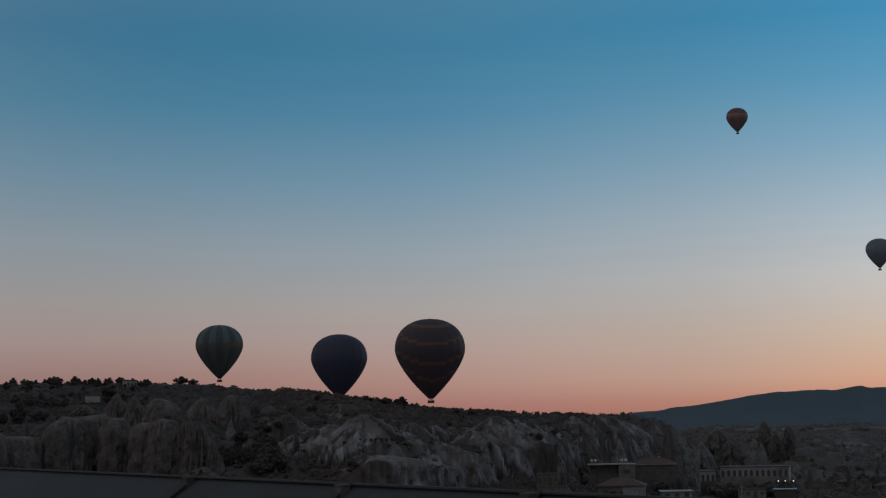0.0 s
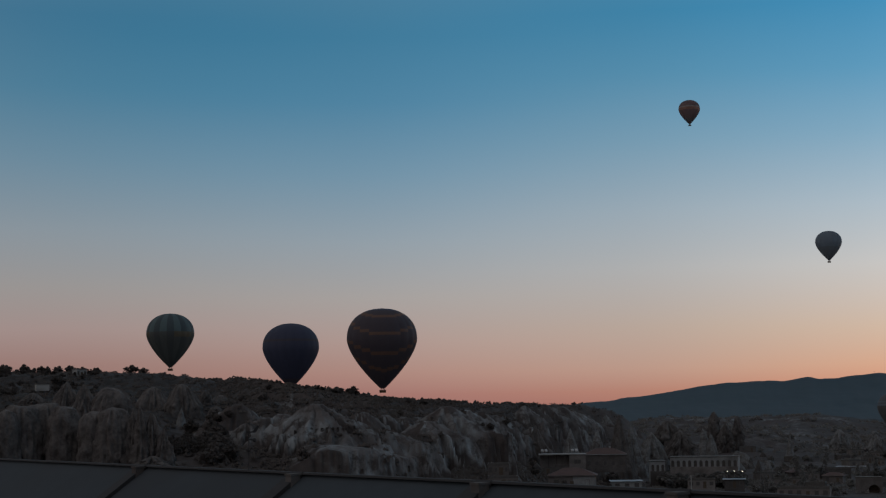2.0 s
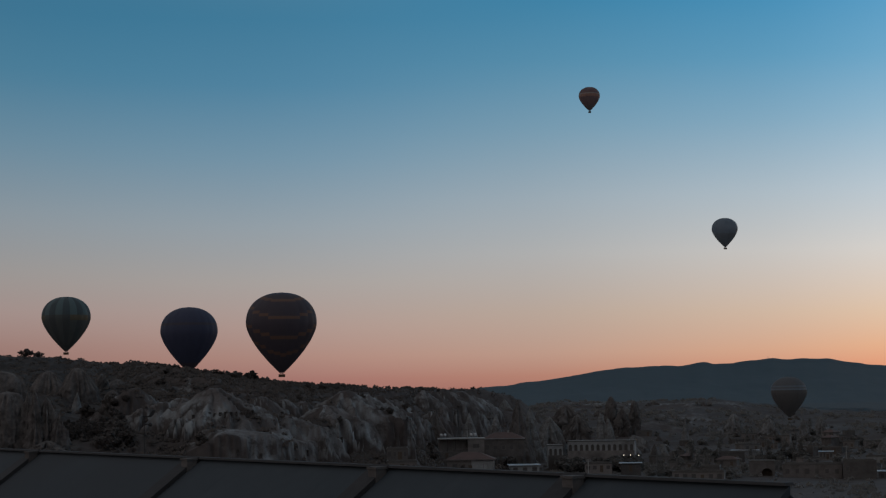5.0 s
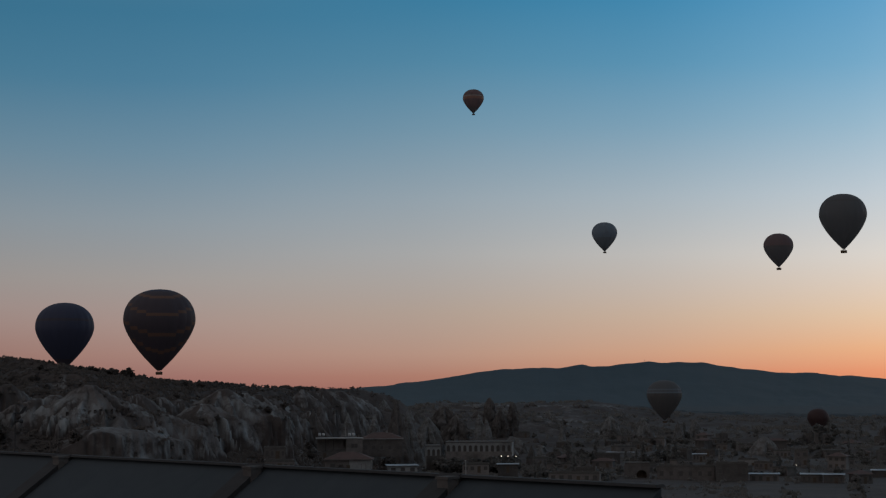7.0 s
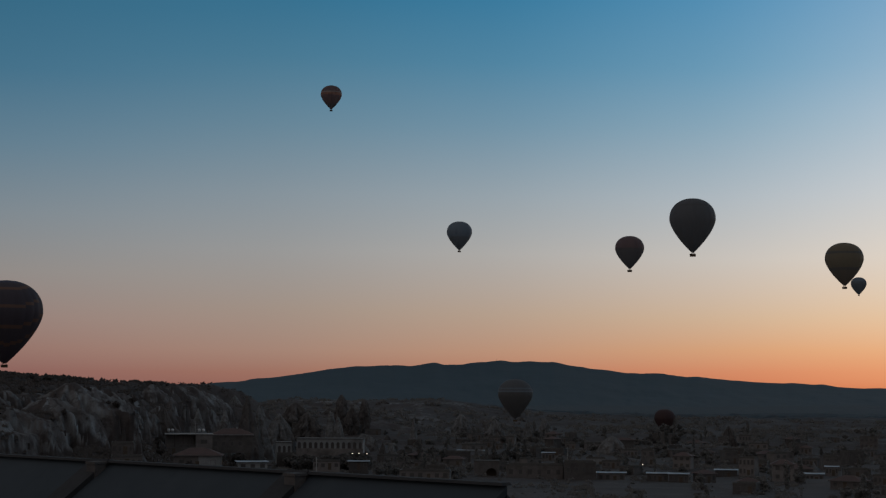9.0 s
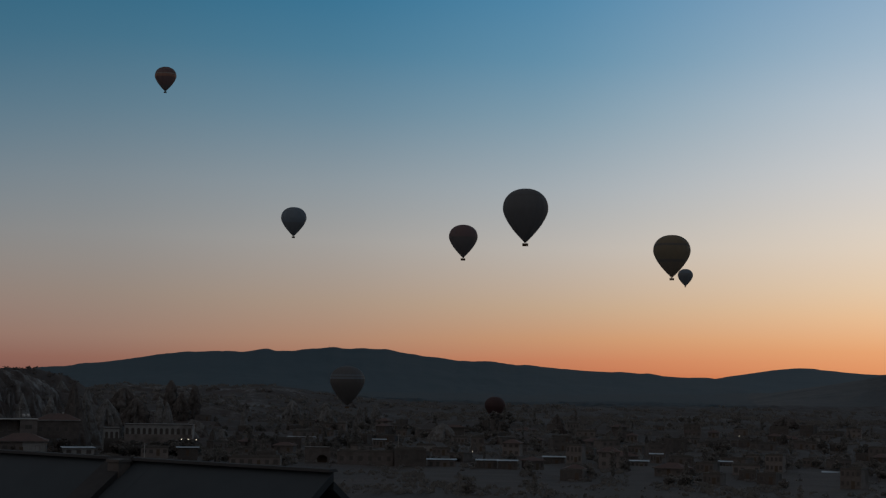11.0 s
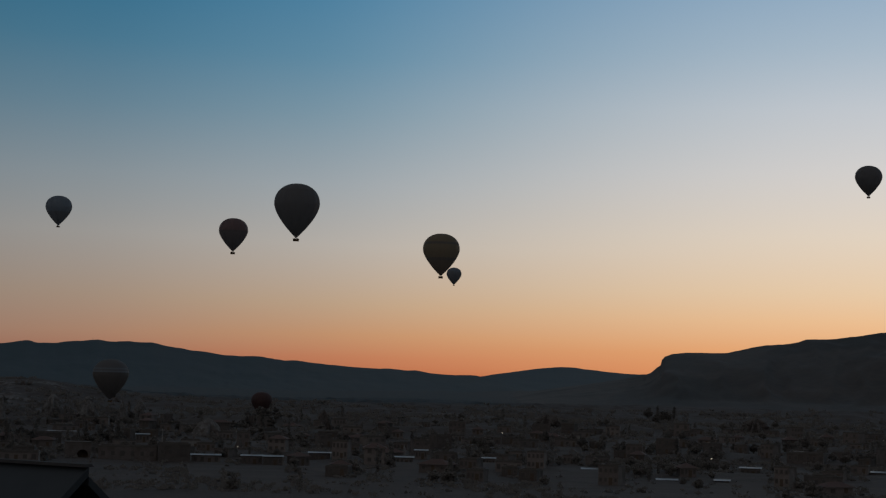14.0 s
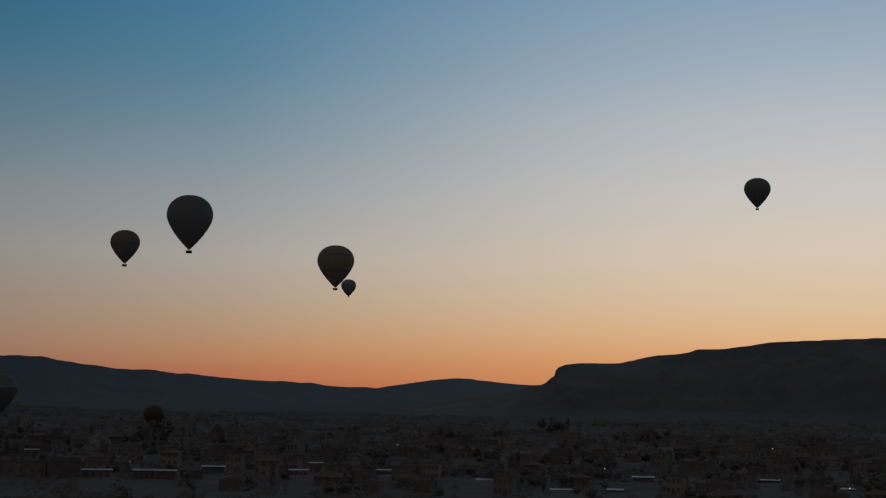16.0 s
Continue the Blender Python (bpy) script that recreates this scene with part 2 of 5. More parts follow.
M_SHEET = surface("metal_roof_sheet", (0.17, 0.18, 0.19), (0.31, 0.32, 0.34), 0.5, 0.55, metal=0.5, c=(0.12, 0.11, 0.105))
M_ROOF = surface("flat_roof_screed", (0.058, 0.054, 0.051), (0.088, 0.082, 0.077), 0.6, 0.9)
M_GLASS = surface("dark_window_glass", (0.044, 0.041, 0.04), (0.058, 0.054, 0.052), 1.0, 0.3)
M_WOOD = surface("dark_wood", (0.05, 0.038, 0.028), (0.08, 0.06, 0.044), 2.0, 0.8)
M_STEEL = surface("dull_steel", (0.12, 0.12, 0.125), (0.2, 0.2, 0.21), 3.0, 0.5, metal=0.7)
M_BLACK = surface("black_painted_metal", (0.012, 0.012, 0.013), (0.02, 0.02, 0.022), 3.0, 0.6)
M_WICKER = surface("wicker", (0.05, 0.032, 0.018), (0.1, 0.065, 0.035), 6.0, 0.85, bump=0.02)
M_ROPE = surface("rope", (0.05, 0.048, 0.045), (0.08, 0.076, 0.07), 5.0, 0.9)
M_LIME = surface("lime_washed_wall", (0.15, 0.154, 0.155), (0.22, 0.224, 0.222), 0.5, 0.85, bump=0.02, c=(0.12, 0.12, 0.118))
M_WHITE = surface("weathered_white_tank_paint", (0.34, 0.345, 0.35), (0.44, 0.45, 0.455), 1.0, 0.6)


def fabric(name, r, g, b, thin_=0.42):
    """Thin balloon cloth: it lets part of the sky's light through."""
    m = surface(name, (r * 0.85, g * 0.85, b * 0.85), (r * 1.05, g * 1.05, b * 1.05), 0.35, 0.6, fine=4)
    n, l = m.node_tree.nodes, m.node_tree.links
    thin, both_ = n.new("ShaderNodeBsdfTranslucent"), n.new("ShaderNodeMixShader")
    thin.inputs["Color"].default_value = (*(min(0.9, thin_ + 2.0 * c) for c in (r, g, b)), 1)
    both_.inputs[0].default_value = 0.42
    l.new(n["Principled BSDF"].outputs[0], both_.inputs[1])
    l.new(thin.outputs[0], both_.inputs[2])
    l.new(both_.outputs[0], n["Material Output"].inputs[0])
    return m


F_NAVY, F_PURPLE, F_GOLD = fabric("navy_fabric", 0.040, 0.045, 0.078, 0.18), fabric("purple_black_fabric", 0.055, 0.045, 0.055, 0.18), fabric("gold_fabric", 0.14, 0.078, 0.052, 0.18)
F_TEAL = fabric("teal_fabric", 0.085, 0.125, 0.13, 0.18)
F_MAROON, F_CHAR, F_GREY = fabric("maroon_fabric", 0.084, 0.049, 0.05), fabric("charcoal_fabric", 0.056, 0.057, 0.06), fabric("slate_fabric", 0.068, 0.075, 0.08)
F_YELLOW, F_OLIVE, F_RED = fabric("yellow_fabric", 0.108, 0.084, 0.047), fabric("olive_fabric", 0.095, 0.072, 0.05), fabric("red_fabric", 0.045, 0.022, 0.021, 0.18)
F_CREAM, F_BLACK, F_BLUE = fabric("cream_fabric", 0.2, 0.195, 0.18), fabric("black_fabric", 0.048, 0.046, 0.045), fabric("steel_blue_fabric", 0.085, 0.11, 0.135)
F_TAUPE, F_SEA, F_MOSS, F_OCHRE = fabric("taupe_fabric", 0.07, 0.064, 0.06, 0.18), fabric("sea_grey_fabric", 0.05, 0.068, 0.075, 0.18), fabric("moss_grey_fabric", 0.075, 0.078, 0.072, 0.18), fabric("ochre_fabric", 0.105, 0.082, 0.05, 0.18)
F_RUST, F_DUSK = fabric("rust_fabric", 0.17, 0.08, 0.05), fabric("dusky_fabric", 0.055, 0.057, 0.056, 0.18)

M_LAMP = bpy.data.materials.new("lit_lamp_globe")
M_LAMP.use_nodes = True
M_LAMP.node_tree.nodes["Principled BSDF"].inputs["Emission Color"].default_value = (1, 0.86, 0.66, 1)
M_LAMP.node_tree.nodes["Principled BSDF"].inputs["Emission Strength"].default_value = 2.5


# ---- building helpers ----
def solid(name, verts, faces, mats, idx=None, smooth=False):
    me = bpy.data.meshes.new(name)
    me.from_pydata(verts, [], faces)
    for m in mats if isinstance(mats, (list, tuple)) else [mats]:
        me.materials.append(m)
    if idx is not None:
        me.polygons.foreach_set("material_index", np.asarray(idx, dtype=np.int32))
    if smooth:
        me.polygons.foreach_set("use_smooth", np.ones(len(me.polygons), dtype=bool))
    me.update()
    return me


def part(name, mesh, parent, label="", at=None):
    ob = new(name, mesh)
    ob.parent = parent
    if at is not None:
        ob.matrix_basis = at
    if label:
        ob["label"] = label
    return ob


class Shape:
    """Collects boxes, tubes and faces for one mesh."""

    def __init__(self):
        self.v, self.f = [], []

    def box(self, x0, y0, z0, x1, y1, z1, c=0.0):
        i = len(self.v)
        self.v += [(x0, y0, z0), (x1, y0, z0), (x1, y1, z0), (x0, y1, z0), (x0 + c, y0 + c, z1), (x1 - c, y0 + c, z1), (x1 - c, y1 - c, z1), (x0 + c, y1 - c, z1)]
        self.f += [(i + 3, i + 2, i + 1, i), (i + 4, i + 5, i + 6, i + 7)] + [(i + k, i + (k + 1) % 4, i + 4 + (k + 1) % 4, i + 4 + k) for k in range(4)]
        return self

    def tube(self, p, q, r0, r1=None, n=8):
        p, q = Vector(p), Vector(q)
        r1 = r0 if r1 is None else r1
        a = (q - p).to_track_quat("Z", "Y")
        i = len(self.v)
        for c, r in ((p, r0), (q, r1)):
            for k in range(n):
                t = 2 * math.pi * k / n
                self.v.append(tuple(c + a @ Vector((r * math.cos(t), r * math.sin(t), 0))))
        self.f += [(i + k, i + (k + 1) % n, i + n + (k + 1) % n, i + n + k) for k in range(n)]
        self.f += [tuple(i + k for k in reversed(range(n))), tuple(i + n + k for k in range(n))]
        return self

    def ball(self, c, r, n=8, m=5, sz=1.0):
        i = len(self.v)
        for a in range(m + 1):
            ph = math.pi * a / m
            for k in range(n):
                t = 2 * math.pi * k / n
                self.v.append((c[0] + r * math.sin(ph) * math.cos(t), c[1] + r * math.sin(ph) * math.sin(t), c[2] + r * sz * math.cos(ph)))
        self.f += [(i + a * n + k, i + (a + 1) * n + k, i + (a + 1) * n + (k + 1) % n, i + a * n + (k + 1) % n) for a in range(m) for k in range(n)]
        return self

    def mesh(self, name, mats, smooth=False):
        return solid(name, self.v, self.f, mats, smooth=smooth)


def hashed(i, j, s):
    h = (i.astype(np.int64) * 374761393 + j.astype(np.int64) * 668265263 + s * 1274126177) & 0x7FFFFFFF
    h = ((h ^ (h >> 13)) * 1103515245) & 0x7FFFFFFF
    h = h ^ (h >> 16)
    return (h & 0xFFFF) / 65535.0


def vnoise(x, y, s=0):
    x, y = np.asarray(x, float), np.asarray(y, float)
    i, j = np.floor(x), np.floor(y)
    u, v = x - i, y - j
    u, v = u * u * u * (u * (6 * u - 15) + 10), v * v * v * (v * (6 * v - 15) + 10)
    a, b, c, d = hashed(i, j, s), hashed(i + 1, j, s), hashed(i, j + 1, s), hashed(i + 1, j + 1, s)
    return (a * (1 - u) + b * u) * (1 - v) + (c * (1 - u) + d * u) * v


def fbm(x, y, s=0, octaves=4):
    t, k, w = 0, 1.0, 0.5
    for o in range(octaves):
        t = t + w * vnoise(x * k, y * k, s + o * 17)
        k, w = k * 2.03, w * 0.5
    return t / (1 - 0.5 ** octaves)


def ridged(x, y, s=0, octaves=3):
    t, k, w = 0, 1.0, 0.55
    for o in range(octaves):
        t = t + w * (1 - np.abs(2 * vnoise(x * k, y * k, s + o * 29) - 1))
        k, w = k * 2.1, w * 0.5
    return t


def smooth01(x):
    x = np.clip(x, 0, 1)
    return x * x * (3 - 2 * x)


# ---- the lie of the land, in bearing (degrees to the right of +y) and distance ----
RIDGE_AZ = [-40, -16, -13, -10.5, -9.2, -8.2, -7, -5.4, -3.8, -3, -1.8, -0.6, 0.2, 1.4, 2.2, 4.2, 6.5, 8, 9.5, 11.5, 14]
RIDGE_EL = [1.3, 1.5, 1.52, 1.4, 1.42, 1.38, 1.22, 1.11, 0.95, 0.84, 0.6, 0.4, 0.3, 0.32, 0.18, 0.1, 0.06, -0.3, -0.75, -1.2, -1.8]

# how far off the hill's foot and its crest stand
FOOT_AZ, FOOT_D = [-40, -9, -5, -1, 1, 3, 5, 7, 14], [330, 345, 350, 350, 385, 465, 565, 640, 700]
TOP_AZ, TOP_D = [-40, -16, -8, -5, -3.8, -0.6, 3, 6.5, 9, 14], [900, 780, 745, 590, 545, 525, 620, 760, 800, 860]


def gullies(s, d):
    g = ridged(s / 11 + 0.8 * fbm(s / 40, d / 40, 7), d / 60, 41)
    return g, ridged(s / 4.2 + 0.9 * fbm(s / 15, d / 15, 9), d / 26, 43, 2)


def bare_rock(az, d):
    """How far the soil is washed off the tuff: on the fins and walls of the hill, less so elsewhere."""
    s = np.radians(az) * d
    rd = np.interp(az, TOP_AZ, TOP_D)
    fd = np.interp(az, FOOT_AZ, FOOT_D)
    u = (d - fd) / (rd - fd)
    gul, _ = gullies(s, d)
    on_hill = smooth01(u * 14 + 0.4) * smooth01((0.86 - u + 0.25 * (fbm(s / 30, d / 40, 23) - 0.5)) * 7)
    on_hill = on_hill * np.interp(az, [-16, -7, -6, -4.4, 7, 10], [0.08, 0.1, 0.15, 0.5, 0.35, 0]) * (0.16 + 0.84 * smooth01((gul - 0.42) * 4) * smooth01((fbm(s / 13, d / 26, 25) - 0.40) * 8 + 0.2))
    foot = 1.0 * smooth01(u * 14 + 0.6) * smooth01((0.17 - u) * 12) * smooth01((az + 4.6) / 2) * smooth01((3.0 - az) * 2) * (0.5 + 0.5 * smooth01((fbm(s / 5, d / 9, 33, 4) - 0.38) * 7))
    on_hill = np.maximum(on_hill, foot)
    fields = 0.26 * (1 - smooth01((d - 1150) / 120)) * smooth01((fbm(s / 45, d / 60, 27) - 0.56) * 9) * smooth01((az - 8) / 3) * np.clip((2600 - d) / 1200, 0, 1) * smooth01((d - 720) / 150)
    knoll = 0.5 * np.exp(-(np.radians(az - 14.7) * d / 32) ** 4 - ((d - 1130) / 60) ** 2) * smooth01((fbm(s / 9, d / 16, 29) - 0.3) * 5)
    shelf = 0.55 * smooth01((ridged(s / 40, d / 60, 12) - 0.5) * 5) * smooth01((fbm(s / 8, d / 20, 31) - 0.45) * 10) * smooth01((az - 7) / 3) * smooth01((19 - az) / 5) * smooth01((d - 780) / 150) * (1 - smooth01((d - 1300) / 100))
    return np.clip(np.maximum(np.maximum(on_hill, fields), np.maximum(knoll, shelf)), 0, 1)


def bedrock(az, d):
    az, d = np.asarray(az, float), np.asarray(d, float)
    s = np.radians(az) * d
    x, y = d * np.sin(np.radians(az)), d * np.cos(np.radians(az))
    base = np.interp(d, [0, 7, 13, 30, 60, 120, 300, 450, 600, 1000, 2000, 3000, 9000], [28.35, 28.2, 24, 20, 16, 11, 5, 1.5, 0, 0.5, 3.5, 4, 4])
    base = base + 1.2 * (fbm(x / 60, y / 60, 3) - 0.5) * np.clip(d / 200 - 0.5, 0, 1) + 5 * (fbm(x / 400, y / 400, 5) - 0.5) * np.clip(d / 700 - 1, 0, 1)
    # rough fields and low rock in the middle distance
    mid = np.exp(-((d - 1000) / 420) ** 2) * smooth01((az - 7) / 4)
    base = base + mid * (9 * ridged(x / 90, y / 70, 11) - 3.5)
    for a0, d0, h, wa, wd in ((14.7, 1150, 14, 34, 60), (12.0, 900, 9, 30, 50), (19.5, 1250, 7, 60, 70), (23.5, 1350, 6, 70, 60), (29, 1500, 6, 90, 90),
                              (38.5, 1350, 7, 90, 80), (44, 1150, 8, 90, 80)):
        base = base + h * np.exp(-(np.radians(az - a0) * d / wa) ** 4 - ((d - d0) / wd) ** 2) * (0.75 + 0.4 * ridged(s / 25, d / 40, 21))
    # the rough shelf of rock under the mountains
    shelf = EYE_Z + 1230 * np.tan(np.radians(np.interp(az, [6, 8, 11, 15, 16.6, 18.5, 24, 50], [-0.7, -0.62, -0.6, -0.58, -0.78, -0.98, -1.1, -1.1])))
    shelf = shelf + 5.5 * (ridged(x / 55, y / 55, 12, 4) - 0.6) + 3.0 * (ridged(x / 13, y / 13, 14, 4) - 0.5)
    base = base + np.maximum(shelf - base, 0) * smooth01((d - 820) / 400) * (1 - smooth01((d - 1330) / 420)) * smooth01((az - 6) / 3)
    # the tuff hill with its badlands
    rd = np.interp(az, TOP_AZ, TOP_D)
    rz = EYE_Z + rd * np.tan(np.radians(np.interp(az, RIDGE_AZ, RIDGE_EL)))
    fd = np.interp(az, FOOT_AZ, FOOT_D)
    fz = EYE_Z + fd * np.tan(np.radians(np.interp(az, [-40, -9, -3, 1, 2.8, 4.5, 6, 14], [-2.2, -2.2, -2.5, -2.5, -1.9, -1.9, -2.6, -2.4])))
    u = (d - fd) / (rd - fd)
    gul, gul2 = gullies(s, d)
    uw = u + 0.06 * (fbm(s / 24, d / 60, 7) - 0.5) + 0.03 * (gul2 - 0.55) + 0.03 * (ridged(s / 1.9 + 0.7 * fbm(s / 6, s / 9, 55), s / 50, 53, 3) - 0.5)
    wall = np.interp(az, [-6, -4.2, -2.8, 1.2, 2.6, 3.6], [0.06, 0.08, 0.36, 0.32, 0.1, 0.04]) * (0.72 + 0.56 * fbm(s / 15, s / 40, 57, 3))
    rise = wall * (0.8 * smooth01((uw + 0.01) / 0.022) + 0.2 * smooth01((uw - 0.05 - 0.05 * fbm(s / 9, s / 30, 59)) / 0.03)) + (1 - wall) * np.clip(u + 0.05 * np.sin(6.28 * (u * 3.2 + 1.7 * fbm(s / 45, d / 60, 15))), 0, 1)
    bare = np.clip(u * 9, 0, 1) * np.clip((1 - u) * 5, 0, 1)
    hill = fz + (rz - fz) * np.clip(rise, 0, 1) + bare * (1.8 * (gul - 0.62) + 0.7 * (gul2 - 0.55) + 1.2 * (ridged(x / 8, y / 12, 17, 4) - 0.6) + 0.9 * (ridged(x / 3.5, y / 5, 47, 4) - 0.55))
    hill = hill + 0.5 * np.sin(hill * 2.3 + 5 * fbm(s / 30, d / 30, 51)) * bare * smooth01((az + 5.5) / 1.5) * smooth01((8 - az) / 2)
    hill = np.where(u > 1, rz - (d - rd) * 0.10, hill) + 0.8 * (fbm(x / 7, y / 7, 13) - 0.5) * np.clip(u * 5, 0, 1)
    lower = base + (fz - base) * smooth01((d - fd * 0.55) / (fd * 0.45))
    hill = np.where(u < 0, lower, hill)
    side = 1 - smooth01((az - 7.5) / 3.5)
    side = side * smooth01((az + 60) / 25)
    return base + side * np.maximum(hill - base, 0)



# the spurs of bare tuff that run out of the hill: bearing, foot, tip and half width as angles
SPURS = [(-5.75, -0.9, 0.3, 0.8), (-2.9, -0.95, 0.24, 1.3), (-4.1, -1.0, -0.1, 1.0), (-4.75, -1.3, -0.22, 1.1), (-5.3, -1.5, -0.4, 0.8), (-2.2, -0.9, -0.25, 0.9),
         (-1.38, -0.75, -0.08, 0.6), (-0.55, -0.75, -0.2, 0.45), (-0.3, -1.35, -0.8, 0.8), (0.1, -0.9, -0.28, 0.55), (1.05, -1.1, -0.46, 0.9), (1.9, -1.3, -0.75, 0.6),
         (2.1, -0.8, -0.2, 0.7), (2.75, -1.3, -0.5, 0.7), (1.75, -1.1, 0.08, 1.2), (2.35, -1.0, -0.08, 0.9), (3.4, -1.1, -0.27, 0.7), (3.0, -0.9, -0.12, 0.8),
         (2.3, -1.75, -1.2, 0.5), (3.1, -1.5, -0.95, 0.5), (3.95, -1.4, -0.8, 0.5), (4.8, -1.3, -0.7, 0.5), (4.5, -1.7, -1.33, 0.6), (5.4, -1.3, -0.85, 0.45), (6.2, -1.35, -0.72, 0.5),
         (4.5, -0.8, 0.04, 0.42), (4.86, -0.8, 0.0, 0.4), (5.2, -0.8, 0.04, 0.42), (5.52, -0.8, -0.02, 0.4), (5.85, -0.8, 0.0, 0.42), (6.2, -0.85, -0.1, 0.42), (6.5, -0.9, -0.2, 0.42)]


def spur_places():
    out = []
    for az, el0, el1, hw in SPURS:
        reach = np.arange(356, 760, 1.0)
        rd, fd = float(np.interp(az, TOP_AZ, TOP_D)), float(np.interp(az, FOOT_AZ, FOOT_D))
        shown = (bedrock(np.full(reach.shape, az), reach) > EYE_Z + reach * math.tan(radians(el0 + 0.12))) & (reach > fd + 0.14 * (rd - fd))
        d = float(reach[shown.argmax()]) + 4.0
        top, slope = EYE_Z + d * math.tan(radians(el1)), min(1.0, 0.85 * (el1 - el0) / hw)
        out.append((az, d, top, slope, (top - EYE_Z - d * math.tan(radians(el0))) / slope))
    return out


SPUR_PLACES = spur_places()


def spurs(az, d):
    """The height of the spurs and of the ribs on them: fluted cones at the near end, long backs that run into the hill."""
    az, d = np.broadcast_arrays(np.asarray(az, float), np.asarray(d, float))
    z, ribs = np.full(az.shape, -100.0), np.zeros(az.shape)
    for i, (a0, d0, top, slope, foot_r) in enumerate(SPUR_PLACES):
        near = (np.abs(az - a0) < 4) & (np.abs(d - d0) < 75)
        if not near.any():
            continue
        ds, dd = np.radians(az[near] - a0) * d0, d[near] - d0
        ds = ds + 2.0 * (fbm(ds / 12 + 5 * i, dd / 12, 91) - 0.5)
        r, turn_ = np.hypot(ds, np.where(dd > 0, 0.4 * dd, dd)), np.arctan2(ds, -dd)
        flute = ridged(turn_ * 2.3 + 13.7 * i + 0.5 * fbm(r / 9, turn_, 93), r / 40, 95, 3)
        rill = ridged(turn_ * 9 + 7.1 * i + 0.8 * fbm(r / 5, turn_ * 3, 94), r / 14, 96, 3)
        r = r * (1 + 0.85 * (0.55 - flute) + 0.3 * (0.55 - rill))
        r = r + 2.5 * np.maximum(r - 1.1 * foot_r, 0)
        rise = top - slope * (np.sqrt(r * r + 2.0) - 1.4) + 1.1 * (ridged(ds / 3.1, dd / 3.1, 97, 4) - 0.5)
        crest = rise > z[near]
        z[near], ribs[near] = np.where(crest, rise, z[near]), np.where(crest, flute, ribs[near])
    return z, ribs


def land(az, d):
    base = bedrock(az, d)
    return np.maximum(base, spurs(az, d)[0])


def spot(az, d, z=None):
    a = radians(az)
    return Vector((d * math.sin(a), d * math.cos(a), float(land(az, d)) if z is None else z))


def at_angle(az, el, d):
    a = radians(az)
    return Vector((d * math.sin(a), d * math.cos(a), EYE_Z + d * math.tan(radians(el))))


def polar_sheet(name, azs, ds, fn, mat):
    A, D = np.meshgrid(azs, ds)
    Z = fn(A, D)
    X, Y = D * np.sin(np.radians(A)), D * np.cos(np.radians(A))
    n, m = A.shape
    v = np.stack([X, Y, Z], -1).reshape(-1, 3)
    k = np.arange(n * m).reshape(n, m)
    f = np.stack([k[:-1, :-1], k[1:, :-1], k[1:, 1:], k[:-1, 1:]], -1).reshape(-1, 4)
    me = bpy.data.meshes.new(name)
    me.vertices.add(len(v))
    me.vertices.foreach_set("co", v.ravel())
    me.loops.add(f.size)
    me.loops.foreach_set("vertex_index", f[:, ::-1].ravel().astype(np.int32))
    me.polygons.add(len(f))
    me.polygons.foreach_set("loop_start", np.arange(0, f.size, 4, dtype=np.int32))
    me.polygons.foreach_set("use_smooth", np.ones(len(f), dtype=bool))
    me.materials.append(mat)
    me.update(calc_edges=True)
    me.validate()
    return new(name, me)


AZ_GRID = np.concatenate([np.arange(-180, -24, 3.0), np.arange(-24, -16.6, 0.3), np.arange(-16.6, -7, 0.07), np.arange(-7, 8, 0.05), np.arange(8, 16, 0.08), np.arange(16, 50, 0.12), np.arange(50, 60, 0.5), np.arange(60, 180.1, 3.0)])
D_GRID = np.concatenate([np.array([0.001, 4, 7, 10, 13, 18, 24, 32, 45, 60, 85, 120, 160, 200, 240, 280, 310]), np.arange(330, 540, 1.15), np.arange(540, 800, 2.4),
                         np.arange(800, 1400, 4.0), np.arange(1400, 1600, 10.0), np.geomspace(1600, 9000, 36)])
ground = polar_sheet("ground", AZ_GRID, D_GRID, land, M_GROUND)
layer = ground.data.attributes.new("bare", "FLOAT", "POINT")
GA, GD = np.meshgrid(AZ_GRID, D_GRID)
SPUR_Z, RIBS = spurs(GA, GD)
proud = smooth01((SPUR_Z - bedrock(GA, GD)) / 1.8) * (0.1 + 0.75 * smooth01((RIBS - 0.42) * 4) * smooth01((fbm(np.radians(GA) * GD / 7, GD / 14, 99) - 0.32) * 6) * np.interp(GA, [0, 2, 4, 7], [1, 0.85, 0.75, 0.7]))
layer.data.foreach_set("value", np.maximum(bare_rock(GA, GD), proud).ravel().astype(np.float32))
meadow = ground.data.attributes.new("lush", "FLOAT", "POINT")
meadow.data.foreach_set("value", (0.95 * smooth01((-4.5 - GA) / 2) * smooth01((GD - 400) / 100)).ravel().astype(np.float32))
# The lift grows to the right, where the exposure has dropped.
soil = ground.data.attributes.new("valley_lift", "FLOAT", "POINT")
soil.data.foreach_set("value", (0.75 * smooth01((GA - 15) / 6) * (0.5 + 0.5 * smooth01((GD - 440) / 120)) * (0.6 + 0.4 * fbm(np.radians(GA) * GD / 60, GD / 60, 37))).ravel().astype(np.float32))
# Painted haze sets in past 1180 m, between bearings 14 and 34.
haze_layer = ground.data.attributes.new("haze_far", "FLOAT", "POINT")
haze_layer.data.foreach_set("value", (smooth01((GD - 1180) / 160) * smooth01((GA - 14) / 4) * (1 - smooth01((GA - 30) / 4))).ravel().astype(np.float32))
tagged(ground, "valley ground with scrub and eroded pale tuff slopes", "ground", kind="structure")


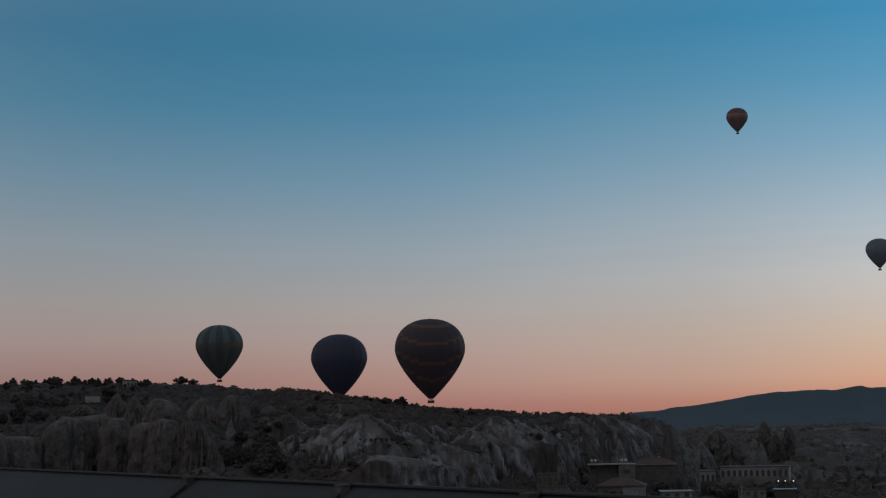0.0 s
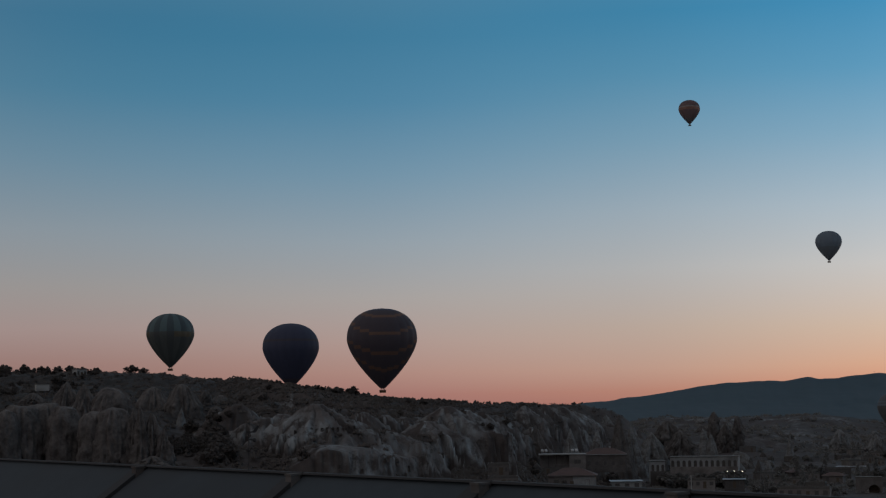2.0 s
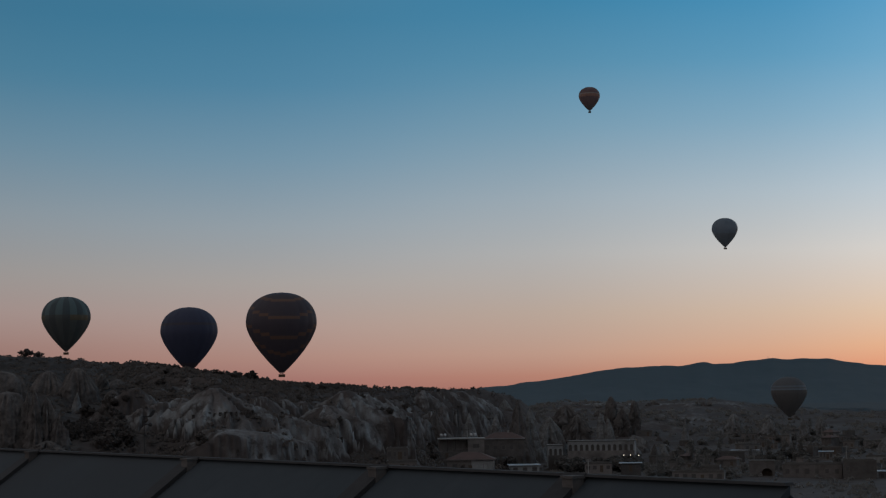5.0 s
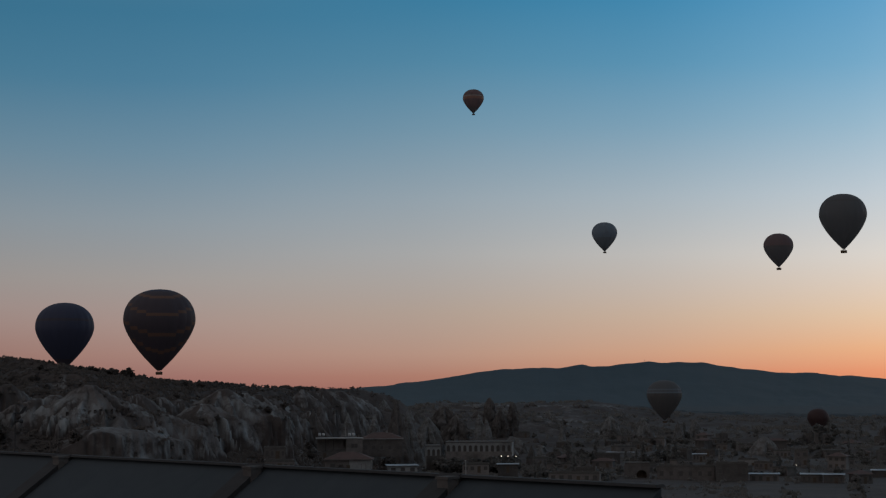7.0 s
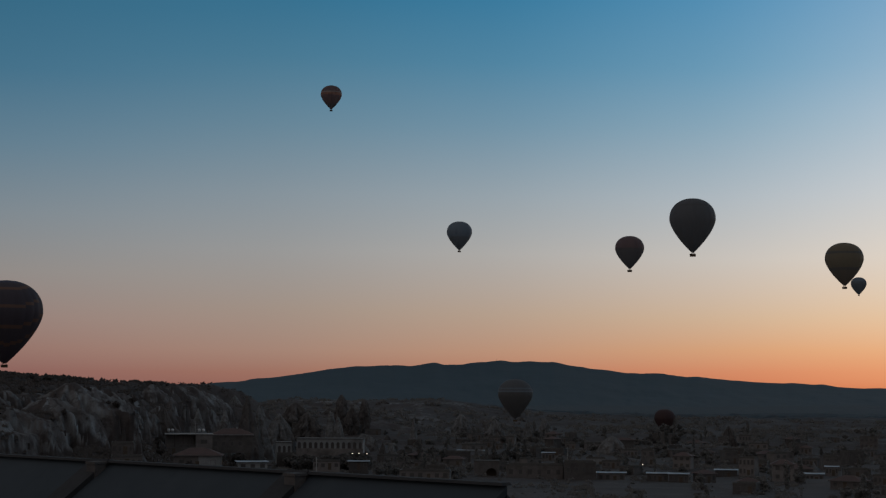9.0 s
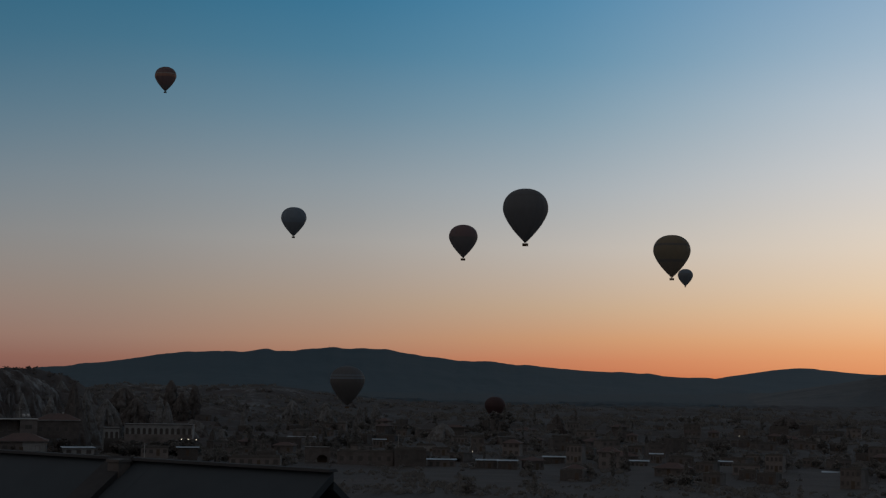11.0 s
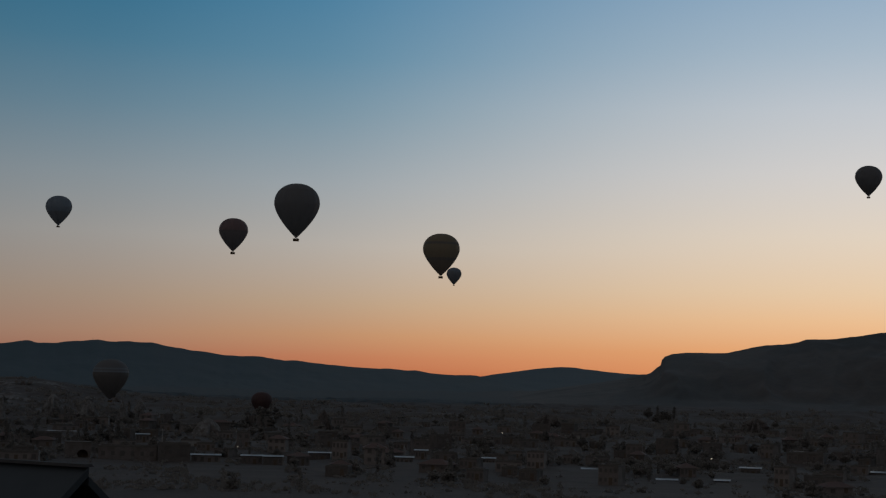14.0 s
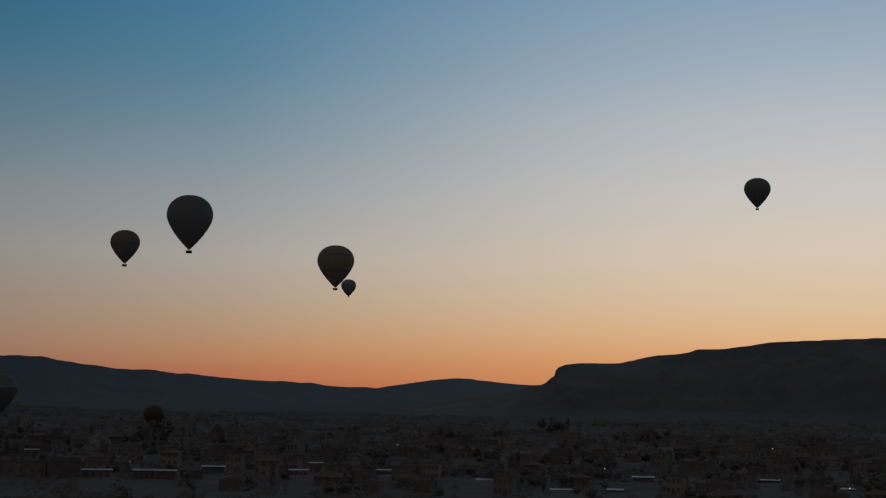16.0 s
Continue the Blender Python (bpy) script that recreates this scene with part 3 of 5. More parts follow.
# far mountains and the table mountain, solid ridges with a front and a back slope
def ridge_land(az_knots, el_knots, d_top, d_foot, d_back, z_foot, seed, rough):
    def fn(az, d):
        s = np.radians(az) * d_top
        crest = sum(np.interp(az + q, az_knots, el_knots) for q in (-0.24, -0.12, 0, 0.12, 0.24)) / 5
        top = EYE_Z + d_top * np.tan(np.radians(crest)) + rough * 0.9 * (fbm(s / 45, 0 * s, seed, 5) - 0.5)
        u = np.where(d < d_top, (d - d_foot) / (d_top - d_foot), (d_back - d) / (d_back - d_top))
        u = np.clip(u, 0, 1)
        spur = ridged(s / 200 + 0.5 * fbm(s / 300, d / 500, seed), d / 2600, seed + 1)
        shape = u ** 1.7 * (1 + 0.3 * (spur - 0.6) * (1 - u) * np.sqrt(u)) + 0 * s
        return z_foot - 6 + (top - z_foot + 6) * np.clip(shape, 0, 1) + rough * (fbm(s / 70, d / 400, seed + 4) - 0.5) * np.sin(np.pi * u)
    return fn


MOUNT_AZ = [2, 5, 6.85, 7.86, 8.7, 9.6, 10.7, 11.5, 12.05, 12.82, 13.65, 14.15, 14.5, 15.1, 15.95, 16.85, 17.45, 18.0, 18.94, 19.5, 20.45, 21.5, 22.6, 23.42, 24.36, 25.25, 26.58, 27.08, 28.5, 29.63, 30.14, 30.6, 32, 34]
MOUNT_EL = [-0.3, -0.05, 0.14, 0.205, 0.325, 0.45, 0.60, 0.715, 0.76, 0.78, 0.73, 0.82, 0.875, 0.785, 0.89, 0.985, 0.905, 0.98, 0.885, 0.8, 0.66, 0.53, 0.525, 0.40, 0.385, 0.29, 0.18, 0.23, 0.12, -0.005, 0.055, 0.0, -0.15, -0.4]
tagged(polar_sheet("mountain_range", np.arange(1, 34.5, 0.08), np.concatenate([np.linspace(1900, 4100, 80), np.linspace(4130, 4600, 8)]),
                   ridge_land(MOUNT_AZ, MOUNT_EL, 4100, 1900, 4600, 4, 61, 7), M_MOUNT), "long forested mountain ridge tinted blue for haze", "mountain", kind="structure")
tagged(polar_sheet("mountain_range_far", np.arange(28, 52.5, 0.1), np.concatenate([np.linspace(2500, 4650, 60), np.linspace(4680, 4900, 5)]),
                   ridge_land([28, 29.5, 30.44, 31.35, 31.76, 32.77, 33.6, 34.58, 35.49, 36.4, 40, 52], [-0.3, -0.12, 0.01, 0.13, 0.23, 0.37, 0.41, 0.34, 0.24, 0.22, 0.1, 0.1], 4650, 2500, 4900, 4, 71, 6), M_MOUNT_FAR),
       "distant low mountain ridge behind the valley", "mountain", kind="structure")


def mesa_land(az, d):
    top_el = np.interp(az, [36.45, 36.97, 37.01, 37.12, 37.34, 37.85, 39.34, 39.83, 40.19, 40.63, 41.26, 41.78, 42.01, 43.01, 43.81, 44.5, 46, 48.5, 60], [0.2, 0.57, 0.76, 0.88, 0.96, 1.02, 1.05, 1.17, 1.26, 1.34, 1.39, 1.47, 1.57, 1.61, 1.72, 1.85, 1.93, 2.05, 2.3])
    s = np.radians(az) * 2050
    cap = EYE_Z + 2050 * np.tan(np.radians(top_el)) + 1.2 * (fbm(s / 14, s * 0, 81) - 0.5)
    spur_el = np.interp(az, [27, 31, 33, 34.1, 35.75, 36.55, 37.2, 60], [-1.2, -0.86, -0.47, -0.27, 0.06, 0.25, 0.5, 0.5])
    spur = EYE_Z + 2050 * np.tan(np.radians(spur_el)) + 2.5 * (fbm(s / 30, d / 30, 82) - 0.5)
    u = np.clip((d - 1500) / 550, 0, 1)
    gul = ridged(s / 60 + 0.5 * fbm(s / 80, d / 80, 83), d / 400, 84)
    low = 2 + (np.minimum(spur, cap) - 2) * np.clip(u ** 1.1 + 0.25 * (gul - 0.6) * np.sin(np.pi * u), 0, 1)
    talus = low + np.maximum(cap - 1.0 - low, 0) * smooth01((az - 36.3) / 0.9) * np.clip((u - 0.25 + 0.12 * (gul - 0.6)) / 0.72, 0, 1) ** 1.1
    cliff = smooth01((u - 0.9) / 0.1) * smooth01((az - 36.6) / 0.25)
    z = talus + np.maximum(cap - talus, 0) * cliff
    back = np.clip((d - 2500) / 300, 0, 1)
    return z + back * (-12 - z)


tagged(polar_sheet("mesa", np.concatenate([np.arange(27, 36, 0.1), np.arange(36, 38, 0.02), np.arange(38, 50, 0.08), np.arange(50, 60, 0.5)]),
                   np.concatenate([np.linspace(1490, 1980, 50), np.linspace(1985, 2070, 24), np.linspace(2090, 2480, 8), np.linspace(2500, 2800, 6)]), mesa_land, M_MESA),
       "dark flat-topped mesa with a cliff rim", "mesa", kind="structure")


# ---- fairy chimneys and rock mounds ----
def rock_mesh(name, w, h, lean, seed, blunt, rough, mat, squash=1.0):
    """A cone of tuff, its foot in the ground: fluted by rain from the tip down when pointed, a cracked dome when blunt."""
    rng = random.Random(seed)
    n, m = (84, 42) if w > 4 else (48, 26)
    v, f = [], []
    off = rng.uniform(0, 90)
    tall = max(1, h / (2 * w))
    flutes, pointed = rng.uniform(1.9, 2.7), blunt < 1.0

    def sharp(c, sn, k, z):
        return 1 - 2.4 * abs(noise.noise(Vector((c * k + off, sn * k, z))))

    for j in range(m + 1):
        t = j / m
        if pointed and blunt < 0.45:
            r = w * (0.86 * (1 - t) ** (1.06 - 0.5 * blunt) + 0.14 * (1 - t) ** 5)
        else:
            r = w * ((1 - t ** (1.0 + blunt)) ** (1.0 / (1.0 + 0.5 * blunt)) * 0.97 + 0.03 * (1 - t))
        for k in range(n):
            a = 2 * math.pi * k / n
            c, sn = math.cos(a), math.sin(a)
            p = Vector((c * 1.6 + off, sn * 1.6, t * 2.0 * tall))
            if pointed:
                open_ = min(1, 0.3 + 3 * (1 - t))
                q = 1 + rough * open_ * (1.1 * (sharp(c, sn, flutes, 0.5 * t) - 0.5) + 0.5 * (sharp(c, sn, 2.6 * flutes, 1.1 * t) - 0.5) + 0.25 * (sharp(c, sn, 6 * flutes, 2 * t) - 0.5))
                q += rough * (0.3 * noise.noise(p) + 0.2 * noise.noise(p * 5.1))
            else:
                q = 1 + rough * (0.8 * noise.noise(p) + 0.3 * noise.noise(p * 2.7) + 0.3 * noise.noise(p * 7.1) + 0.2 * noise.noise(p * 15.0))
                q -= rough * 0.8 * max(0, sharp(c, sn, 3.4, 0.7 * t * tall) - 0.55) / 0.45 + rough * 0.35 * max(0, sharp(c, sn, 8.5, 1.6 * t * tall) - 0.5) / 0.5
            if rough > 0.34:
                q += 0.5 * rough * (sharp(c, sn, 4.7, 3.2 * t * tall) - 0.45) + 0.3 * rough * (sharp(c, sn, 9.7, 7 * t * tall) - 0.45)
            ledge = 1 + 0.10 * rough * math.sin(t * h * 1.3 + 3 * noise.noise(p * 0.7))
            rr = max(0.01, r * q * ledge)
            lift = 1 + (0.22 * rough * noise.noise(Vector((c * 1.9 * r / w + off, sn * 1.9 * r / w, 7.7))) if blunt > 0.9 else 0.05 * rough * noise.noise(p))
            v.append((rr * c + lean * h * t * t, rr * squash * sn, t * h * lift - 0.14 * h * (1 - t)))
    f = [(j * n + k, j * n + (k + 1) % n, (j + 1) * n + (k + 1) % n, (j + 1) * n + k) for j in range(m) for k in range(n)]
    f.append(tuple(m * n + k for k in range(n)))
    return solid(name, v, f, mat, smooth=True)


ROCK_COUNT = itertools.count()


def rock(az, el0, el1, hw, d, blunt, rough, dark=False):
    """A cone or mound at a bearing and distance; its foot, top and half width are given as angles in degrees."""
    i = next(ROCK_COUNT)
    top = EYE_Z + d * math.tan(radians(el1))
    foot = min(float(land(az, d)), EYE_Z + d * math.tan(radians(el0)), top - 1.5)
    mat = (M_TUFF_GREY if az < -8 else M_TUFF_DARK) if dark else M_TUFF
    me = rock_mesh("rock_cone", d * math.tan(radians(hw)), top - foot, random.Random(i).uniform(-0.06, 0.06), 100 + i, blunt, rough * (1.25 if dark else 1.15), mat)
    ob = new("rock_cone", me)
    ob.matrix_basis = Matrix.Translation(spot(az, d, foot))
    what = "rounded mound" if blunt > 1.2 else "pointed cone"
    tone = ("grey brown" if az < -8 else "dark brown") if dark else "pale grey"
    tagged(ob, f"{tone} eroded tuff {what} on the slope", "rock formation", group="fairy chimneys")


# the grey cliffs and domes of the hill
rock(-11.68, -0.6, 1.16, 0.75, 455, 0.46, 0.33, dark=True)
rock(-10.98, -0.6, 1.07, 0.55, 450, 0.8, 0.3, dark=True)
rock(-10.14, -0.8, 0.93, 0.8, 430, 2.2, 0.22, dark=True)
rock(-14.65, -1.7, 0.58, 0.3, 405, 0.1, 0.3, dark=True)
rock(-14.9, -2.1, -0.25, 0.9, 360, 4.0, 0.2, dark=True)
rock(-15.9, -2.1, -0.15, 0.8, 356, 3.0, 0.22, dark=True)
rock(-13.75, -2.1, 0.2, 0.6, 362, 3.5, 0.2, dark=True)
rock(-13.1, -2.1, 0.4, 0.75, 366, 4.0, 0.18, dark=True)
rock(-12.3, -2.1, 0.42, 0.95, 371, 5.0, 0.18, dark=True)
rock(-11.7, -2.1, 0.35, 0.6, 362, 5.0, 0.2, dark=True)
rock(-10.75, -2.2, 0.12, 0.55, 357, 5.5, 0.18, dark=True)
rock(-10.05, -2.2, 0.2, 0.75, 356, 5.0, 0.18, dark=True)
rock(-9.3, -2.2, 0.2, 0.5, 354, 0.6, 0.5, dark=True)
rock(-9.05, -2.2, 0.3, 0.35, 351, 0.5, 0.55, dark=True)
rock(-8.62, -2.2, 0.05, 0.45, 352, 0.7, 0.5, dark=True)
rock(-8.35, -2.2, -0.55, 0.4, 350, 0.6, 0.5, dark=True)
rock(-8.7, -2.2, -1.5, 0.75, 347, 1.2, 0.45, dark=True)
rock(-8.62, -0.9, 0.96, 0.95, 500, 1.0, 0.25, dark=True)
# the pale slope over the cave row
rock(-7.6, -0.9, 0.99, 0.8, 490, 1.6, 0.25, dark=True)
rock(-7.7, -0.9, 0.2, 0.4, 470, 0.3, 0.15)
rock(-6.4, -0.8, 0.62, 0.7, 520, 1.4, 0.25, dark=True)
# cones behind the village
rock(5.2, -0.8, -0.2, 0.65, 660, 0.3, 0.35)
rock(5.9, -0.8, -0.27, 0.6, 680, 0.3, 0.35)
rock(6.5, -0.9, -0.35, 0.5, 690, 0.4, 0.35)
rock(4.89, -1.6, -0.65, 0.62, 560, 0.1, 0.2, dark=True)
rock(6.17, -1.6, -0.77, 0.72, 590, 0.35, 0.16)
rock(7.05, -1.7, -0.85, 0.45, 600, 0.5, 0.18)
rock(7.85, -1.8, -0.3, 0.8, 630, 0.15, 0.22, dark=True)
rock(8.35, -1.6, -0.62, 0.62, 650, 0.2, 0.25)
rock(9.0, -1.7, -0.95, 0.6, 680, 0.5, 0.3)
rock(10.0, -1.8, -0.95, 0.6, 700, 1.2, 0.35, dark=True)
rock(10.9, -1.7, -0.86, 0.28, 690, 0.8, 0.2)
rock(11.15, -1.7, -1.05, 0.25, 688, 0.9, 0.2)
rock(11.21, -1.0, -0.27, 0.26, 840, 1.7, 0.3, dark=True)
rock(12.04, -1.0, -0.45, 0.24, 850, 1.8, 0.3, dark=True)
rock(11.6, -1.2, -0.72, 0.32, 830, 1.0, 0.35, dark=True)
rock(9.6, -1.2, -0.55, 0.5, 830, 0.9, 0.35, dark=True)
# lone cones in the valley
rock(13.8, -1.45, -1.0, 0.24, 800, 0.1, 0.15)
rock(15.5, -1.4, -0.95, 0.35, 860, 0.9, 0.3)
rock(16.75, -1.5, -1.15, 0.35, 840, 0.9, 0.3)
rock(17.9, -1.5, -1.1, 0.28, 850, 0.3, 0.3)
rock(18.5, -1.5, -1.05, 0.3, 870, 0.5, 0.3)
rock(20.87, -2.1, -1.7, 0.55, 690, 0.8, 0.2)
rock(27.9, -2.95, -2.5, 0.24, 560, 0.1, 0.15)
rock(22.0, -2.6, -2.33, 0.22, 600, 0.3, 0.2, dark=True)
rock(25.0, -1.6, -1.3, 0.3, 800, 0.6, 0.3, dark=True)
rock(33.0, -1.5, -1.25, 0.4, 900, 0.8, 0.3, dark=True)
rock(40.3, -1.5, -1.2, 0.5, 900, 0.9, 0.3, dark=True)
rock(46.0, -1.5, -1.2, 0.5, 900, 0.9, 0.3, dark=True)
# smaller ones that nobody could place one by one
more = random.Random(31)
for k in range(46):
    az = more.uniform(6.6, 13.5) if k > 10 else more.uniform(2.0, 6.6)
    d = more.uniform(455, 580) if az < 6.6 else more.uniform(640, 790)
    base_el = math.degrees(math.atan2(float(land(az, d)) - EYE_Z, d))
    rock(az, base_el - 0.1, min(-0.32, base_el + more.uniform(0.18, 0.5) * (0.6 if az < 6.6 else 1)), more.uniform(0.15, 0.42), d, more.choice((0.1, 0.4, 0.9, 1.6)), more.uniform(0.2, 0.35), more.random() < 0.4)
for k in range(46):
    az, d = more.uniform(8.5, 18), more.uniform(760, 1180)
    base_el = math.degrees(math.atan2(float(land(az, d)) - EYE_Z, d))
    rock(az, base_el - 0.06, base_el + more.uniform(0.07, 0.2), more.uniform(0.07, 0.2), d, more.choice((0.3, 0.9, 1.6)), more.uniform(0.25, 0.4), more.random() < 0.45)
for k in range(14):
    az, d = more.uniform(-15.5, -6), more.uniform(395, 560)
    base_el = math.degrees(math.atan2(float(land(az, d)) - EYE_Z, d))
    rock(az, base_el - 0.2, base_el + more.uniform(0.2, 0.7), more.uniform(0.15, 0.5), d, more.choice((0.1, 0.4, 0.9, 1.6)), more.uniform(0.25, 0.4), more.random() < 0.8)


# ---- hot air balloons ----
GORES = 20
ROWS = 52


def bag_radius(z):
    if z > 0.70:
        return 0.5 * max(0.0, 1 - ((z - 0.70) / 0.45) ** 2.3) ** (1 / 2.1)
    return 0.5 - 0.462 * (1 - z / 0.70) ** 1.56


def gore_mesh(d, mats, paint, g, tall=1.0):
    """One cloth gore, bulging between its seams; paint(row share, gore) picks the cloth."""
    cols = 4
    v, f, idx = [], [], []
    for j in range(ROWS + 1):
        t = j / ROWS
        z = 1.15 * (1 - (1 - t) ** 1.15) if t > 0.5 else 1.15 * t * (1 - 0.5 ** 1.15) / 0.5
        r = bag_radius(min(z, 1.1499))
        for k in range(cols + 1):
            c = k / cols - 0.5
            a = 2 * math.pi * c / GORES
            b = r * (1 + 0.022 * (1 - 4 * c * c)) * d
            v.append((b * math.sin(a), -b * math.cos(a), z * d * tall))
    for j in range(ROWS):
        for k in range(cols):
            i = j * (cols + 1) + k
            f.append((i, i + 1, i + cols + 2, i + cols + 1))
            idx.append(paint((j + 0.5) / ROWS, g))
    return solid("gore", v, f, mats, idx, smooth=True)


def balloon(az, top_z, dist, d, mats, paint, label, per_gore=False, spin=0.0, basket=1.0, tall=1.0):
    root = new("hot_air_balloon")
    p = spot(az, dist, top_z - 1.15 * d * tall)
    root.matrix_basis = Matrix.Translation(p) @ pose(0, 0, 0, 0, 0, spin - az)
    tagged(root, label, "hot air balloon", group="balloons")
    shared = None
    for g in range(GORES):
        if per_gore or shared is None:
            shared = gore_mesh(d, mats, paint, g, tall)
        part("gore", shared, root, at=pose(0, 0, 0, 0, 0, 360 * g / GORES))
    ring = Shape()
    r0 = bag_radius(0) * d
    for k in range(16):
        a, b = 2 * math.pi * k / 16, 2 * math.pi * (k + 1) / 16
        ring.tube((r0 * math.cos(a), r0 * math.sin(a), 0), (r0 * math.cos(b), r0 * math.sin(b), 0), 0.09, n=5)
    part("mouth_ring", ring.mesh("mouth_ring", M_BLACK), root, "dark scorched mouth ring")
    bw, bd, bh = (1.75 * basket, 0.9 * basket, 0.75 * basket)
    zb = -1.9 * basket
    z0, z1, t = zb - bh, zb + bh * 0.8, 0.12
    v = [(x * bw, y * bd, z) for z in (z0, z1) for x, y in ((-1, -1), (1, -1), (1, 1), (-1, 1))]
    v += [(x * (bw - t), y * (bd - t), z) for z in (z1, z0 + t) for x, y in ((-1, -1), (1, -1), (1, 1), (-1, 1))]
    f = [(3, 2, 1, 0), (12, 13, 14, 15)]
    for k in range(4):
        n = (k + 1) % 4
        f += [(k, n, 4 + n, 4 + k), (4 + k, 4 + n, 8 + n, 8 + k), (8 + k, 8 + n, 12 + n, 12 + k)]
    part("basket", solid("basket", v, f, M_WICKER), root, "woven wicker passenger basket")
    for x in (-bw / 3, bw / 3):
        part("partition", Shape().box(x - 0.05, -bd + t + 0.004, z0 + t + 0.004, x + 0.05, bd - t - 0.004, zb + bh * 0.75).mesh("partition", M_WICKER), root)
    rim = Shape()
    for x0, y0, x1, y1 in ((-bw, -bd, bw, -bd), (bw, -bd, bw, bd), (bw, bd, -bw, bd), (-bw, bd, -bw, -bd)):
        rim.tube((x0, y0, zb + bh * 0.85), (x1, y1, zb + bh * 0.85), 0.11, n=6)
    part("basket_rim", rim.mesh("basket_rim", M_BLACK), root, "padded dark basket rim")
    zf = -0.8 * basket
    for x in (-1, 1):
        for y in (-1, 1):
            part("upright", Shape().tube((x * bw * 0.8, y * bd * 0.8, zb + bh * 0.8), (x * 0.55, y * 0.5, zf), 0.05, n=5).mesh("upright", M_STEEL), root)
    bn = Shape()
    bn.box(-0.6, -0.55, zf, 0.6, 0.55, zf + 0.07)
    for x in (-0.28, 0.28):
        bn.tube((x, 0, zf + 0.07), (x, 0, zf + 0.55), 0.15, 0.2, n=8)
    part("burner", bn.mesh("burner", M_STEEL), root, "steel double burner")
    for k in range(8):
        a = 2 * math.pi * (k + 0.5) / 8
        part("cable", Shape().tube((0.55 * math.cos(a), 0.5 * math.sin(a), zf), (r0 * math.cos(a), r0 * math.sin(a), 0), 0.03, n=4).mesh("cable", M_ROPE), root)
    return root


def swag(t, g):
    """Stepped gold swags, lowest on the bay's middle gore and rising in steps to both sides."""
    step = min(g % 10, 10 - g % 10)
    rise = (0, 0.008, 0.035, 0.085, 0.135, 0.16)[step]
    for top in (0.845, 0.61, 0.385, 0.195):
        if top - 0.02 < t - rise * (0.5 if top > 0.8 else 1) < top + 0.02:
            return 1
    return 2 if t > 0.95 else 0


balloon(-8.07, 72.7, 694, 20, [F_DUSK, F_SEA, F_OCHRE, F_TEAL, F_MOSS],
        lambda t, g: 0 if t < 0.1 else ((2 if g in (1, 2, 3, 5, 16) else (4 if g % 2 else 0)) if 0.5 < t < 0.6 else ((3 if g % 2 else 1) if t >= 0.6 else (4 if g % 2 else 0))),
        "muted teal and grey striped balloon over the hill", per_gore=True, basket=0.62)
balloon(-3.81, 61.7, 580, 20, [F_NAVY, F_PURPLE, F_BLUE], lambda t, g: 1 if 0.66 < t < 0.70 or t < 0.12 else 0, "dark navy blue balloon behind the ridge", basket=0.8)
balloon(-0.54, 65.0, 553, 24, [F_PURPLE, F_GOLD, F_NAVY], swag, "dark purple balloon with stepped gold swags", per_gore=True, spin=5, basket=0.62)
balloon(10.72, 290.7, 1368, 18, [F_MAROON, F_RUST, F_CREAM, F_CHAR], lambda t, g: 2 if 0.62 < t < 0.66 else (1 if 0.5 < t <= 0.62 else (0 if t > 0.66 else 3 if t < 0.2 else 0)),
        "maroon balloon with a pale band, high in the sky", basket=0.7)
balloon(15.41, 150.1, 1150, 18, [F_BLUE, F_GREY], lambda t, g: 1 if t < 0.4 else 0, "slate blue balloon in the open sky", basket=0.66)
balloon(21.54, 131.6, 1068, 19, [F_MAROON, F_CHAR, F_BLACK], lambda t, g: 0 if t > 0.55 else (2 if t > 0.5 else 1), "maroon and charcoal banded balloon in the sky", basket=0.88)
balloon(23.78, 122.7, 783, 22, [F_CHAR, F_DUSK, F_BLACK], lambda t, g: 2 if 0.78 < t < 0.82 else 0, "large charcoal balloon with a faint top band", basket=0.84, tall=1.04)
balloon(29.03, 108.6, 879, 20, [F_YELLOW, F_OLIVE, F_BLACK], lambda t, g: 2 if 0.67 < t < 0.74 or 0.3 < t < 0.37 else (1 if t < 0.3 else 0), "olive brown balloon with two dark bands", basket=0.72)
balloon(29.51, 155.3, 1838, 17, [F_GREY, F_BLUE], lambda t, g: 1 if t > 0.7 else 0, "small far slate grey balloon in the sky", basket=0.55)
balloon(44.12, 189.7, 1187, 19, [F_CHAR, F_BLACK], lambda t, g: 1 if t < 0.3 else 0, "black balloon over the mesa", basket=0.72)
# Cream rings in steel blue cloth: the haze is put into their colour.
balloon(17.44, 35.0, 940, 20, [F_CHAR, F_BLUE, F_TAUPE], lambda t, g: 1 if 0.61 < t < 0.65 or 0.69 < t < 0.73 else (2 if t < 0.61 else 0),
        "dark balloon, cream rings tinted for haze, low over the valley", basket=0.7)
balloon(22.75, 16.6, 1060, 13.5, [F_RED, F_RED, F_MAROON], lambda t, g: 1 if t > 0.7 or t < 0.4 else 0, "red balloon half hidden among trees", basket=0.3)


